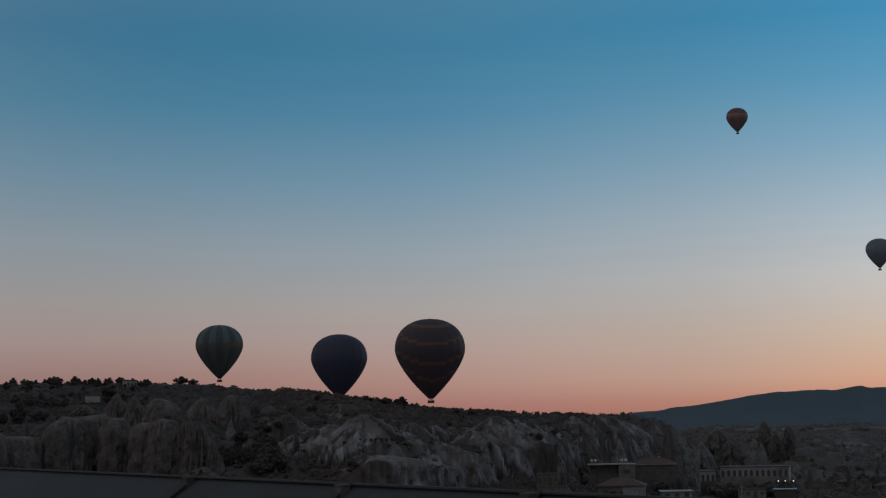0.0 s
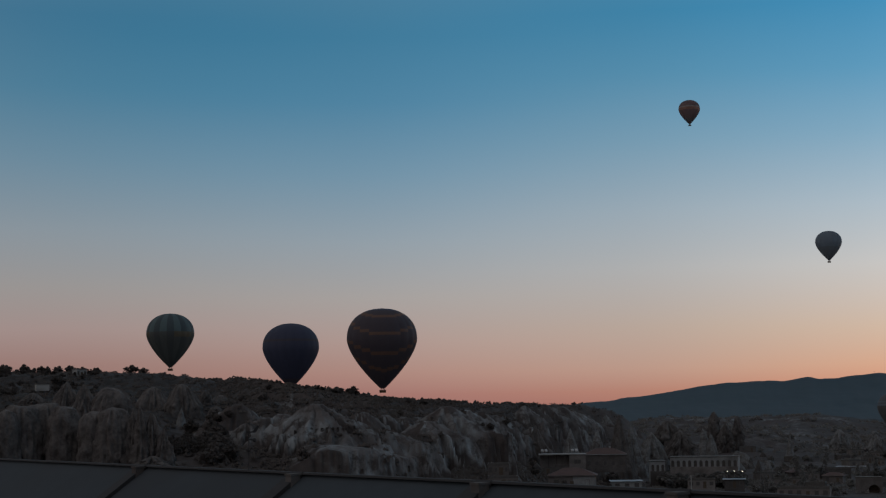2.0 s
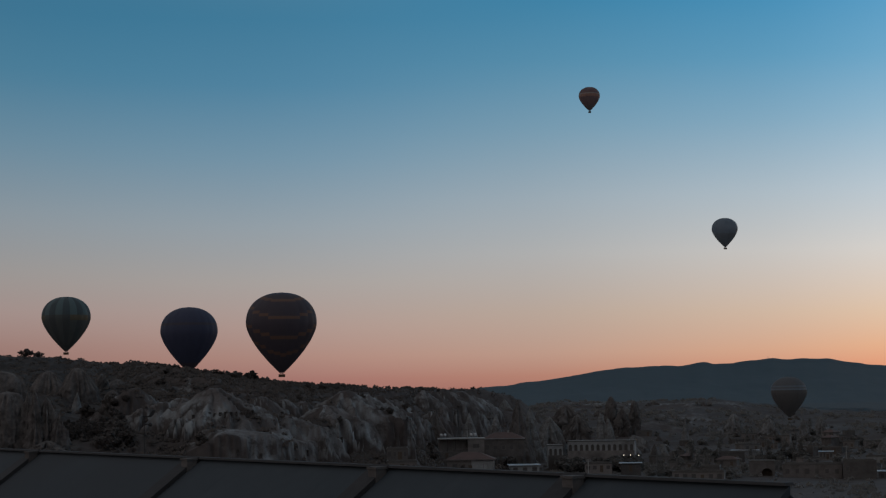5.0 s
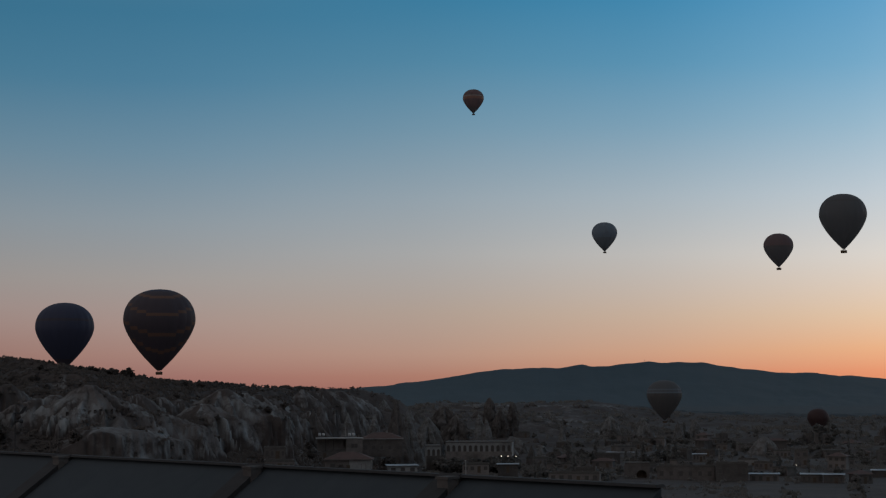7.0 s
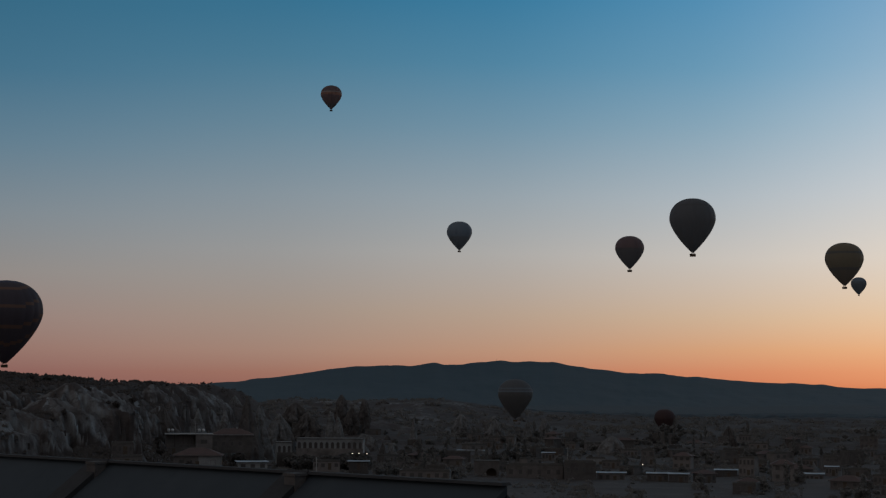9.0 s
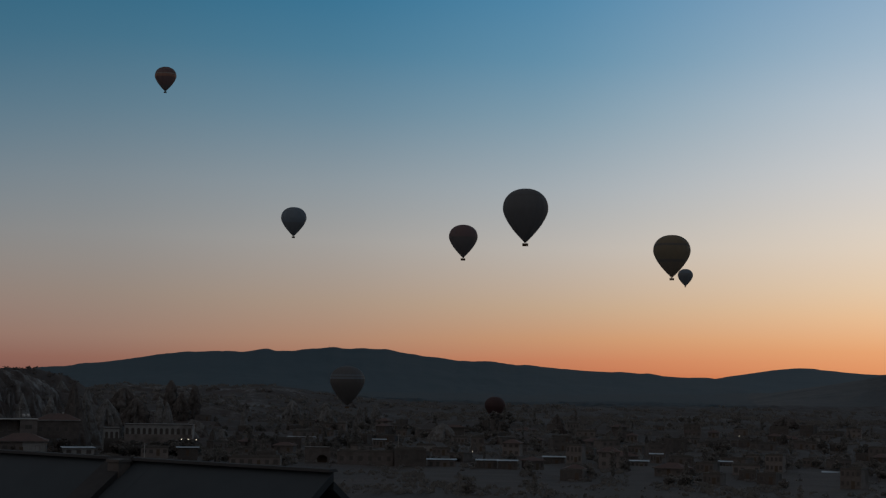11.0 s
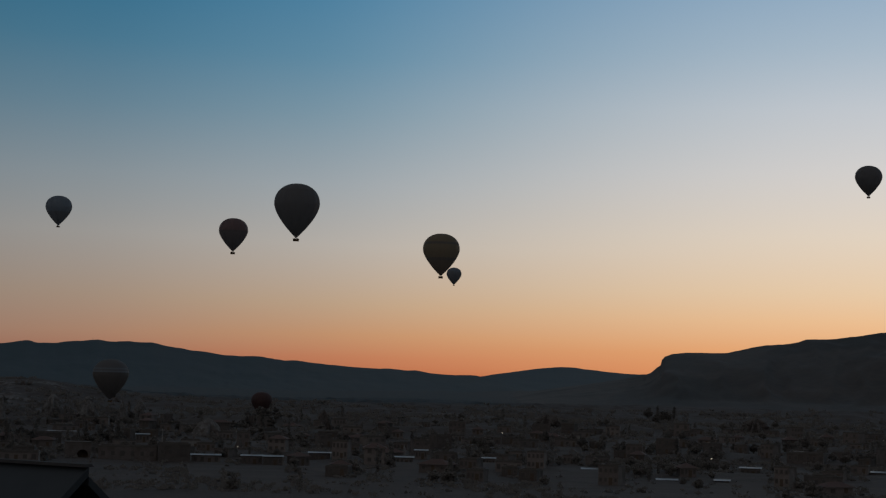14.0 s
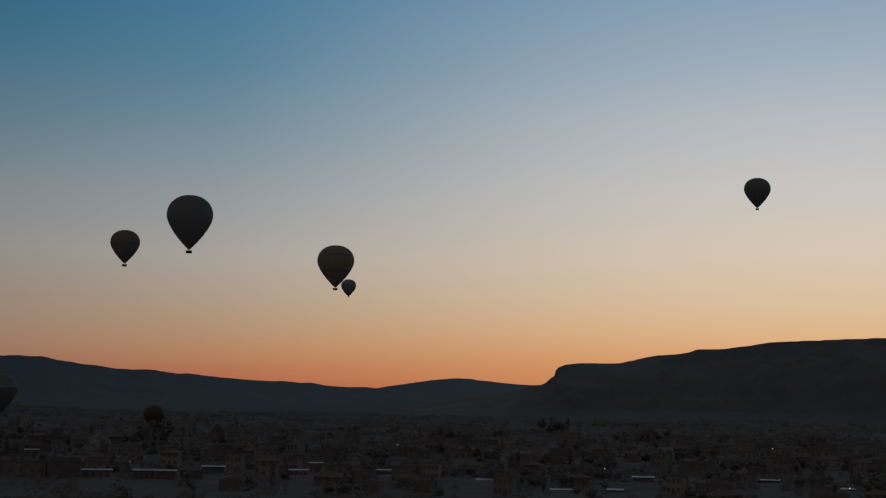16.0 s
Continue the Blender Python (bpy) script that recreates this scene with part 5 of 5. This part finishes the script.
# the long colonnaded building
def colonnade(az0, az1, el_top, el_foot, d, n, wall, label, turn=0.0, band=1.1):
    w = span(az0, az1, d)
    zt, zf = level(el_top, d), level(el_foot, d)
    root = new("colonnade_building")
    root.matrix_basis = Matrix.Translation(spot((az0 + az1) / 2, d, zf)) @ pose(0, 0, 0, 0, 0, turn - (az0 + az1) / 2)
    tagged(root, label, "building")
    h, dep = zt - zf, 9.0
    s = Shape()
    step = w / n
    pier = step * 0.42
    for k in range(n + 1):
        x = -w / 2 + step * k
        s.box(max(-w / 2, x - pier / 2), 0, 0, min(w / 2, x + pier / 2), 0.5, h - band)
    rad = (step - pier) / 2
    for k in range(n):
        x, z = -w / 2 + step * (k + 0.5), h - band - rad
        arc = [(x - rad * math.cos(math.pi * q / 8), z + rad * math.sin(math.pi * q / 8)) for q in range(9)]
        for (xa, za), (xb, zb) in zip(arc, arc[1:]):
            i = len(s.v)
            s.v += [(xx, y, zz) for y in (0.03, 0.47) for xx, zz in ((xa, za), (xb, zb), (xb, h - band), (xa, h - band))]
            s.f += [(i, i + 1, i + 2, i + 3), (i + 7, i + 6, i + 5, i + 4), (i, i + 4, i + 5, i + 1)]
    s.box(-w / 2, 0, h - band, w / 2, 0.5, h)
    s.box(-w / 2, 0.5, -4, -w / 2 + 0.4, dep, h).box(w / 2 - 0.4, 0.5, -4, w / 2, dep, h).box(-w / 2 + 0.4, dep - 0.4, -4, w / 2 - 0.4, dep, h)
    part("plinth", Shape().box(-w / 2, 0.02, -6, w / 2, 0.5, -0.003).mesh("plinth", M_DULL), root, "dark earth coloured plinth")
    part("wall", s.mesh("wall", wall), root, "pale plastered front with round-arched openings")
    part("roof", Shape().box(-w / 2 - 0.25, -0.3, h + 0.003, w / 2 + 0.25, dep + 0.2, h + 0.28).mesh("roof", M_ROOF), root, "flat roof slab")
    part("floor", Shape().box(-w / 2 + 0.4, 0.5, -0.3, w / 2 - 0.4, dep - 0.4, -0.02).mesh("floor", M_ROOF), root)
    for k in range(n):
        x = -w / 2 + step * (k + 0.5)
        g = part("window", Shape().box(x - step / 2 + pier / 2, 0.32, 0, x - step / 2 + pier / 2 + 0.07, 0.42, h - band).box(x - 0.03, 0.32, 0, x + 0.03, 0.42, h - band)
                 .box(x + step / 2 - pier / 2 - 0.07, 0.32, 0, x + step / 2 - pier / 2, 0.42, h - band).mesh("window", M_WOOD), root)
        part("pane", Shape().box(x - step / 2 + pier / 2 + 0.07, 0.36, 0.02, x + step / 2 - pier / 2 - 0.07, 0.38, h - band - 0.02).mesh("pane", M_GLASS), g)
    return root


colonnade(9.62, 12.0, -1.87, -2.2, 590, 12, M_LIME, "long pale building with a row of arched windows", turn=-6)
colonnade(8.94, 9.46, -2.0, -2.34, 575, 3, M_LIME, "short pale wing with three arched windows", turn=4)
house(7.35, 560, span(6.6, 8.05, 560), 9, level(-1.72, 560) - level(-2.2, 560), 0, M_STONE, "hip", 5, 1, "stone house with a red tiled hipped roof", chimney=True, z=level(-2.2, 560), door=False, trim=M_LIME)
loggia_house()
cottage = house(6.15, 430, span(5.35, 7.0, 430), 8, level(-2.45, 430) - level(-2.92, 430), -3, M_DULL, "hip", 3, 1, "red tiled cottage with half its front whitewashed", z=level(-2.92, 430))
part("whitewash", Shape().box(0.3, -0.03, 0.02, span(6.15, 6.97, 430), -0.004, level(-2.45, 430) - level(-2.92, 430) - 0.22).mesh("whitewash", M_LIME), cottage, "whitewashed half of the front")
house(8.1, 440, span(7.6, 8.63, 440), 7, level(-2.69, 440) - level(-3.0, 440), 5, M_LIME, "sheet", 3, 1, "long white outbuilding with a low roof", z=level(-3.0, 440), door=False)
house(3.55, 400, span(3.2, 3.95, 400), 6, level(-2.05, 400) - level(-2.42, 400), 0, M_STONE, "flat", 4, 1, "small stone house under the tuff cliff", z=level(-2.42, 400))
house(3.72, 385, span(3.2, 4.25, 385), 5, 2.4, 3, M_DULL, "flat", 5, 1, "long low earth coloured house with a flat roof", z=level(-2.51, 385) - 2.4)
house(-11.13, 722, span(-11.31, -10.95, 722), 6, level(1.58, 722) - level(1.33, 722), 20, M_LIME, "flat", 3, 1, "small white house on the crest of the hill", z=level(1.33, 722))
house(-12.45, 590, 4.6, 3, 0.75, 10, M_PLASTER, "flat", 3, 1, "low white hut among trees on the hill", z=level(1.0, 590), door=False)
house(11.85, 520, span(11.5, 12.2, 520), 6, 2.6, 0, M_STONE, "sheet", 3, 1, "low stone shelter with a metal roof", z=level(-2.95, 520))
house(10.7, 500, span(10.35, 11.3, 500), 6, 2.4, 0, M_DULL, "flat", 4, 1, "low earth coloured house by the lamps", z=level(-2.95, 500))
house(15.4, 640, span(15.0, 15.9, 640), 7, 3.4, 8, M_STONE, "flat", 4, 1, "stone house with a flat roof", z=level(-2.62, 640))
house(15.85, 700, span(15.33, 16.3, 700), 7, 3.0, -5, M_STONE, "sheet", 4, 1, "stone house with a metal roof", z=level(-2.5, 700))
for a, b, e, d, txt in SHEDS:
    hh = 2.9
    house((a + b) / 2, d, span(a, b, d), 7, hh, 0, M_DULL, "sheet", 4, 1, txt, z=level(e, d) - hh)
house(42.0, 600, span(41.4, 42.66, 600), 9, 6.2, -8, M_STONE, "flat", 6, 2, "two storey stone house with many windows", z=level(-3.0, 600))
house(33.9, 720, span(33.65, 34.15, 720), 6, 4.4, 6, M_PLASTER, "flat", 3, 1, "pale house at the edge of the village", z=level(-2.35, 720))
house(20.3, 610, span(19.95, 20.64, 610), 5, 3.2, 0, M_PLASTER, "flat", 2, 1, "pale cube house with a flat roof", z=level(-2.8, 610))
house(18.13, 518, span(17.12, 19.14, 518), 8, 7.2, -3, M_STONE, "flat", 6, 2, "long two storey stone house beside the gatehouse", z=level(-2.77, 518) - 7.2)
house(19.75, 514, span(19.2, 20.32, 514), 8, 7.6, 4, M_DULL, "flat", 4, 2, "two storey earth coloured house with a flat roof", z=level(-2.66, 514) - 7.6)
house(14.2, 482, span(13.3, 15.1, 482), 6, 2.7, -6, M_DULL, "flat", 6, 1, "long low earth coloured house by the road", z=level(-3.0, 482) - 2.7)

# the gate building with a great arch
gate = new("arched_gatehouse")
gd = 520
gz, gt = level(-3.35, gd), level(-2.63, gd)
gw = span(15.98, 16.86, gd)
gate.matrix_basis = Matrix.Translation(spot(16.42, gd, gz)) @ pose(0, 0, 0, 0, 0, -16.42)
tagged(gate, "stone gatehouse with one great round arch", "building")
ac, ar, ah = span(16.42, 16.59, gd), 1.75, 2.6
gh = gt - gz
arc = [(ac + ar * math.cos(math.pi - math.pi * k / 12), ah + ar * math.sin(math.pi * k / 12)) for k in range(13)]
outline = [(-gw / 2, -3), (ac - ar, -3)] + arc + [(ac + ar, -3), (gw / 2, -3), (gw / 2, gh), (-gw / 2, gh)]
no = len(outline)
part("wall", solid("wall", [(x, 0, z) for x, z in outline] + [(x, 4, z) for x, z in outline],
                   [tuple(range(no)), tuple(reversed(range(no, 2 * no)))] + [(k, k + no, (k + 1) % no + no, (k + 1) % no) for k in range(no)], M_STONE), gate)
part("cornice", Shape().box(-gw / 2 - 0.15, -0.15, gh + 0.003, gw / 2 + 0.15, 4.15, gh + 0.3).mesh("cornice", M_ROOF), gate, "projecting stone cornice")
part("gate_leaf", Shape().box(ac - ar, 3.2, -3, ac + ar, 3.35, ah + ar).mesh("gate_leaf", M_WOOD), gate, "dark wooden gate")

# the rest of the village
placed = []
for k in range(1500):
    az, d = RNG.uniform(8.5, 49.5), RNG.uniform(405, 860)
    el = math.degrees(math.atan2(float(land(az, d)) - EYE_Z, d))
    x, y = d * math.sin(radians(az)), d * math.cos(radians(az))
    if any((x - a) ** 2 + (y - b) ** 2 < 12 ** 2 for a, b in placed) or (az < 13 and d < 720) or (az < 17.5 and d < 470) or hides_a_shed(az, d) or len(placed) >= 190:
        continue
    placed.append((x, y))
    w, hh, fl = RNG.uniform(4.5, 9), RNG.uniform(2.3, 2.9), RNG.choice((1, 1, 1, 1, 1, 2))
    rf = RNG.choice(("flat", "flat", "flat", "flat", "hip"))
    wl_ = RNG.choice((M_DULL, M_DULL, M_STONE, M_DULL, M_STONE))
    tone = {"earth_plaster": "earth coloured", "cut_stone_wall": "stone", "weathered_plaster": "pale plastered"}[wl_.name]
    kind = {"flat": "a flat roof", "hip": "a red tiled roof", "sheet": "a metal roof"}[rf]
    house(az, d, w, RNG.uniform(4, 7), hh * fl, RNG.uniform(-35, 35), wl_, rf, RNG.choice((2, 3, 4)), fl, f"{'two storey' if fl == 2 else 'low'} {tone} village house with {kind}")


# ---- water tanks, poles, lamps, mast ----
def tank(az, el, d, r):
    ob = new("water_tank")
    ob.matrix_basis = Matrix.Translation(spot(az, d, level(el, d)))
    tagged(ob, "white roof water tank on a steel stand", "tank", group="roof tanks")
    part("drum", Shape().tube((0, 0, 0.5), (0, 0, 0.5 + 1.7 * r), r, n=14).ball((0, 0, 0.5 + 1.7 * r), r, 14, 4, 0.35).mesh("drum", M_WHITE, True), ob)
    s = Shape()
    for x in (-0.6, 0.6):
        for y in (-0.6, 0.6):
            s.tube((x * r, y * r, 0), (x * r, y * r, 0.5), 0.06, n=5)
    part("stand", s.mesh("stand", M_STEEL), ob)


for a in (5.13, 5.26, 6.2, 6.34):
    tank(a, -1.66, 542, 0.45)


def street_lamp(az, el, d, label):
    foot = float(land(az, d))
    hgt = level(el, d) - foot
    ob = new("street_lamp")
    ob.matrix_basis = Matrix.Translation(spot(az, d, foot)) @ pose(0, 0, 0, 0, 0, -az)
    tagged(ob, label, "street lamp", group="street lamps")
    part("pole", Shape().tube((0, 0, -0.5), (0, 0, hgt - 0.25), 0.09, 0.05, n=7).mesh("pole", M_STEEL), ob)
    part("bracket", Shape().tube((0, 0, hgt - 0.3), (0, -0.7, hgt - 0.05), 0.035, n=5).mesh("bracket", M_STEEL), ob)
    part("globe", Shape().ball((0, -0.7, hgt - 0.05), 0.13, 8, 6).mesh("globe", M_LAMP), ob, "glowing warm white globe")


for a, e, d in ((11.62, -2.36, 545), (11.86, -2.36, 545), (12.14, -2.37, 545), (21.96, -2.68, 580), (31.39, -1.98, 720), (27.19, -2.16, 700), (38.78, -2.68, 560), (44.64, -1.85, 760), (47.25, -3.14, 500), (45.16, -3.08, 520), (34.2, -3.16, 520)):
    street_lamp(a, e, d, "lit street lamp on a thin steel pole")


def pole(az, el_foot, el_top, d, label, name="utility_pole"):
    zf, zt = level(el_foot, d), level(el_top, d)
    ob = new(name)
    ob.matrix_basis = Matrix.Translation(spot(az, d, zf)) @ pose(0, 0, 0, 0, 0, -az)
    tagged(ob, label, "pole")
    part("shaft", Shape().tube((0, 0, -1), (0, 0, zt - zf), 0.16, 0.11, n=7).mesh("shaft", M_PLASTER), ob)
    part("cross_arm", Shape().box(-0.7, -0.06, zt - zf - 0.6, 0.7, 0.06, zt - zf - 0.48).mesh("cross_arm", M_STEEL), ob)


pole(10.35, -3.2, -2.5, 470, "pale concrete utility pole by the road")
pole(6.06, -1.7, -1.28, 545, "thin pale pole on a flat roof")
pole(19.31, -2.6, -2.1, 560, "pale concrete utility pole in the village")
mast = new("radio_mast")
mast.matrix_basis = Matrix.Translation(spot(16.77, 4095, level(0.955, 4095)))
tagged(mast, "thin far radio mast on the mountain top", "mast")
part("lattice", Shape().tube((0, 0, -6), (0, 0, 5.5), 0.45, 0.2, n=5).mesh("lattice", M_STEEL), mast)
part("platform", Shape().tube((0, 0, 3.4), (0, 0, 3.9), 0.7, n=6).mesh("platform", M_STEEL), mast)


# ---- the row of roofs under the terrace ----
LINE_AZ, LINE_D, RIDGE_Z = 56.8, 20.0, EYE_Z - 1.55
row = new("roof_row")
row.matrix_basis = pose(0, 0, 0, 0, 0, -LINE_AZ)
tagged(row, "row of dark sheet-metal pitched roofs below the terrace", "building")
# in its own axes: x along the ridge, y away from the terrace
X0, X1, PITCH = -78.0, -16.6, math.radians(35)
fall = 5.5
yb, zb_ = LINE_D - fall * math.cos(PITCH), RIDGE_Z - fall * math.sin(PITCH)
th = 0.14
for name, x0, x1 in [("roof_sheet", X0 + 4.1 * k, min(X1, X0 + 4.1 * (k + 1)) - 0.003) for k in range(15)]:
    v = [(x0, yb, zb_), (x1, yb, zb_), (x1, LINE_D, RIDGE_Z), (x0, LINE_D, RIDGE_Z), (x0, yb, zb_ - th), (x1, yb, zb_ - th), (x1, LINE_D, RIDGE_Z - th), (x0, LINE_D, RIDGE_Z - th)]
    part(name, solid(name, v, [(0, 1, 2, 3), (7, 6, 5, 4), (0, 4, 5, 1), (1, 5, 6, 2), (2, 6, 7, 3), (3, 7, 4, 0)], M_SLATE), row)
v = [(X0, LINE_D, RIDGE_Z - th), (X1, LINE_D, RIDGE_Z - th), (X1, LINE_D + 3.4, RIDGE_Z - 2.5), (X0, LINE_D + 3.4, RIDGE_Z - 2.5)]
part("back_slope", solid("back_slope", v + [(x, y, z - th) for x, y, z in v], [(0, 1, 2, 3), (7, 6, 5, 4), (0, 4, 5, 1), (1, 5, 6, 2), (2, 6, 7, 3), (3, 7, 4, 0)], M_SLATE), row)
part("ridge_cap", Shape().box(X0, LINE_D - 0.12, RIDGE_Z + 0.003, X1, LINE_D + 0.12, RIDGE_Z + 0.05, 0.03).mesh("ridge_cap", M_PARAPET), row)
part("wall", Shape().box(X0 + 0.2, yb + 0.4, 12, X1 - 0.2, LINE_D + 3.0, zb_ - 0.1).mesh("wall", M_DULL), row)
for az in (-8.83, -3.45, 3.1, 9.9):
    x = LINE_D * math.tan(radians(az - LINE_AZ))
    dy, dz = math.cos(PITCH), math.sin(PITCH)
    v = []
    for q in (0.02, fall - 0.05):
        for xx in (x - 0.28, x + 0.28):
            for up_ in (-0.02, 0.1):
                v.append((xx, LINE_D - q * dy - up_ * dz, RIDGE_Z - q * dz + up_ * dy))
    f = [(0, 1, 3, 2), (4, 6, 7, 5), (0, 4, 5, 1), (2, 3, 7, 6), (1, 5, 7, 3), (0, 2, 6, 4)]
    part("parapet", solid("parapet", v, f, M_PARAPET), row, "dark brown parapet between two roofs")
    ch = Shape().box(x + 0.02, LINE_D - 0.42, RIDGE_Z - 0.4, x + 0.3, LINE_D - 0.16, RIDGE_Z - 0.02).box(x, LINE_D - 0.44, RIDGE_Z - 0.017, x + 0.32, LINE_D - 0.14, RIDGE_Z + 0.03)
    part("chimney", ch.mesh("chimney", M_TUFF_DARK), row, "small dull plastered chimney")

# the black vane on its pole
vd = 42.7
vane = new("weather_vane")
vane.matrix_basis = Matrix.Translation(spot(-5.1, vd, level(-2.6, vd))) @ pose(0, 0, 0, 0, 0, 5.1)
tagged(vane, "black iron weather vane on a thin pole", "weather vane")
px = vd * math.radians(1)
part("pole", Shape().tube((-0.1, 0, -0.6), (-0.1, 0, 1.9 * px), 0.012, n=7).mesh("pole", M_BLACK), vane)
part("arm", Shape().box(-0.15, -0.015, 1.87 * px, 0.08, 0.015, 1.87 * px + 0.035).mesh("arm", M_BLACK), vane)
part("tail", solid("tail", [(x, y, z * px) for y in (-0.02, 0.02) for x, z in ((-0.01, 1.9), (0.1, 1.9), (0.19, 2.12), (0.12, 2.12))],
                   [(0, 1, 2, 3), (7, 6, 5, 4), (0, 4, 5, 1), (1, 5, 6, 2), (2, 6, 7, 3), (3, 7, 4, 0)], M_BLACK), vane, "swept black tail fin")
part("boss", Shape().ball((0.05, 0, 1.62 * px), 0.055).tube((-0.1, 0, 1.64 * px), (0.05, 0, 1.62 * px), 0.02, n=5).mesh("boss", M_BLACK), vane)


# ---- doors and windows cut into the tuff ----
def cave_mouth(az, el, d, w, h):
    """A dark cut opening with a worn stone surround, set on the rock face."""
    ob = new("cave_opening")
    ob.matrix_basis = Matrix.Translation(at_angle(az, el, d)) @ pose(0, 0, 0, 0, 0, -az)
    tagged(ob, "small dark doorway cut into pale tuff", "cave opening", group="cave openings")
    s = Shape()
    t = 0.1
    s.box(-w / 2 - t, -0.3, 0, -w / 2, 3, h).box(w / 2, -0.3, 0, w / 2 + t, 3, h).box(-w / 2 - t, -0.3, h, w / 2 + t, 3, h + t).box(-w / 2 - t, -0.3, -0.5, w / 2 + t, 3, 0)
    part("surround", s.mesh("surround", M_TUFF_DARK), ob)
    # A flat dark panel stands in for the shade inside the opening.
    part("shade_panel", Shape().box(-w / 2, 0.3, 0, w / 2, 0.4, h).mesh("shade_panel", M_GLASS), ob, "flat dark panel in place of the shaded interior")


def face_distance(az, el, near, far):
    """The first distance at which the land reaches that elevation."""
    for d in np.arange(near, far, 0.8):
        if float(land(az, d)) > EYE_Z + d * math.tan(radians(el)):
            return float(d)
    return None


for k in range(9):
    az, el = -3.1 + 0.19 * k, -0.7 + RNG.uniform(-0.02, 0.02)
    dd = face_distance(az, el, 350, 500)
    if dd:
        cave_mouth(az, el, min(dd, 424) - 0.3, RNG.uniform(0.3, 0.55), RNG.uniform(0.4, 0.8))
for az, el in ((-2.1, -2.05), (-1.3, -2.2), (0.35, -2.15), (1.57, -1.7), (1.75, -2.05), (-3.67, -0.8)):
    dd = face_distance(az, el, 340, 470)
    if dd:
        cave_mouth(az, el, dd - 0.3, RNG.uniform(0.3, 0.5), RNG.uniform(0.5, 0.9))
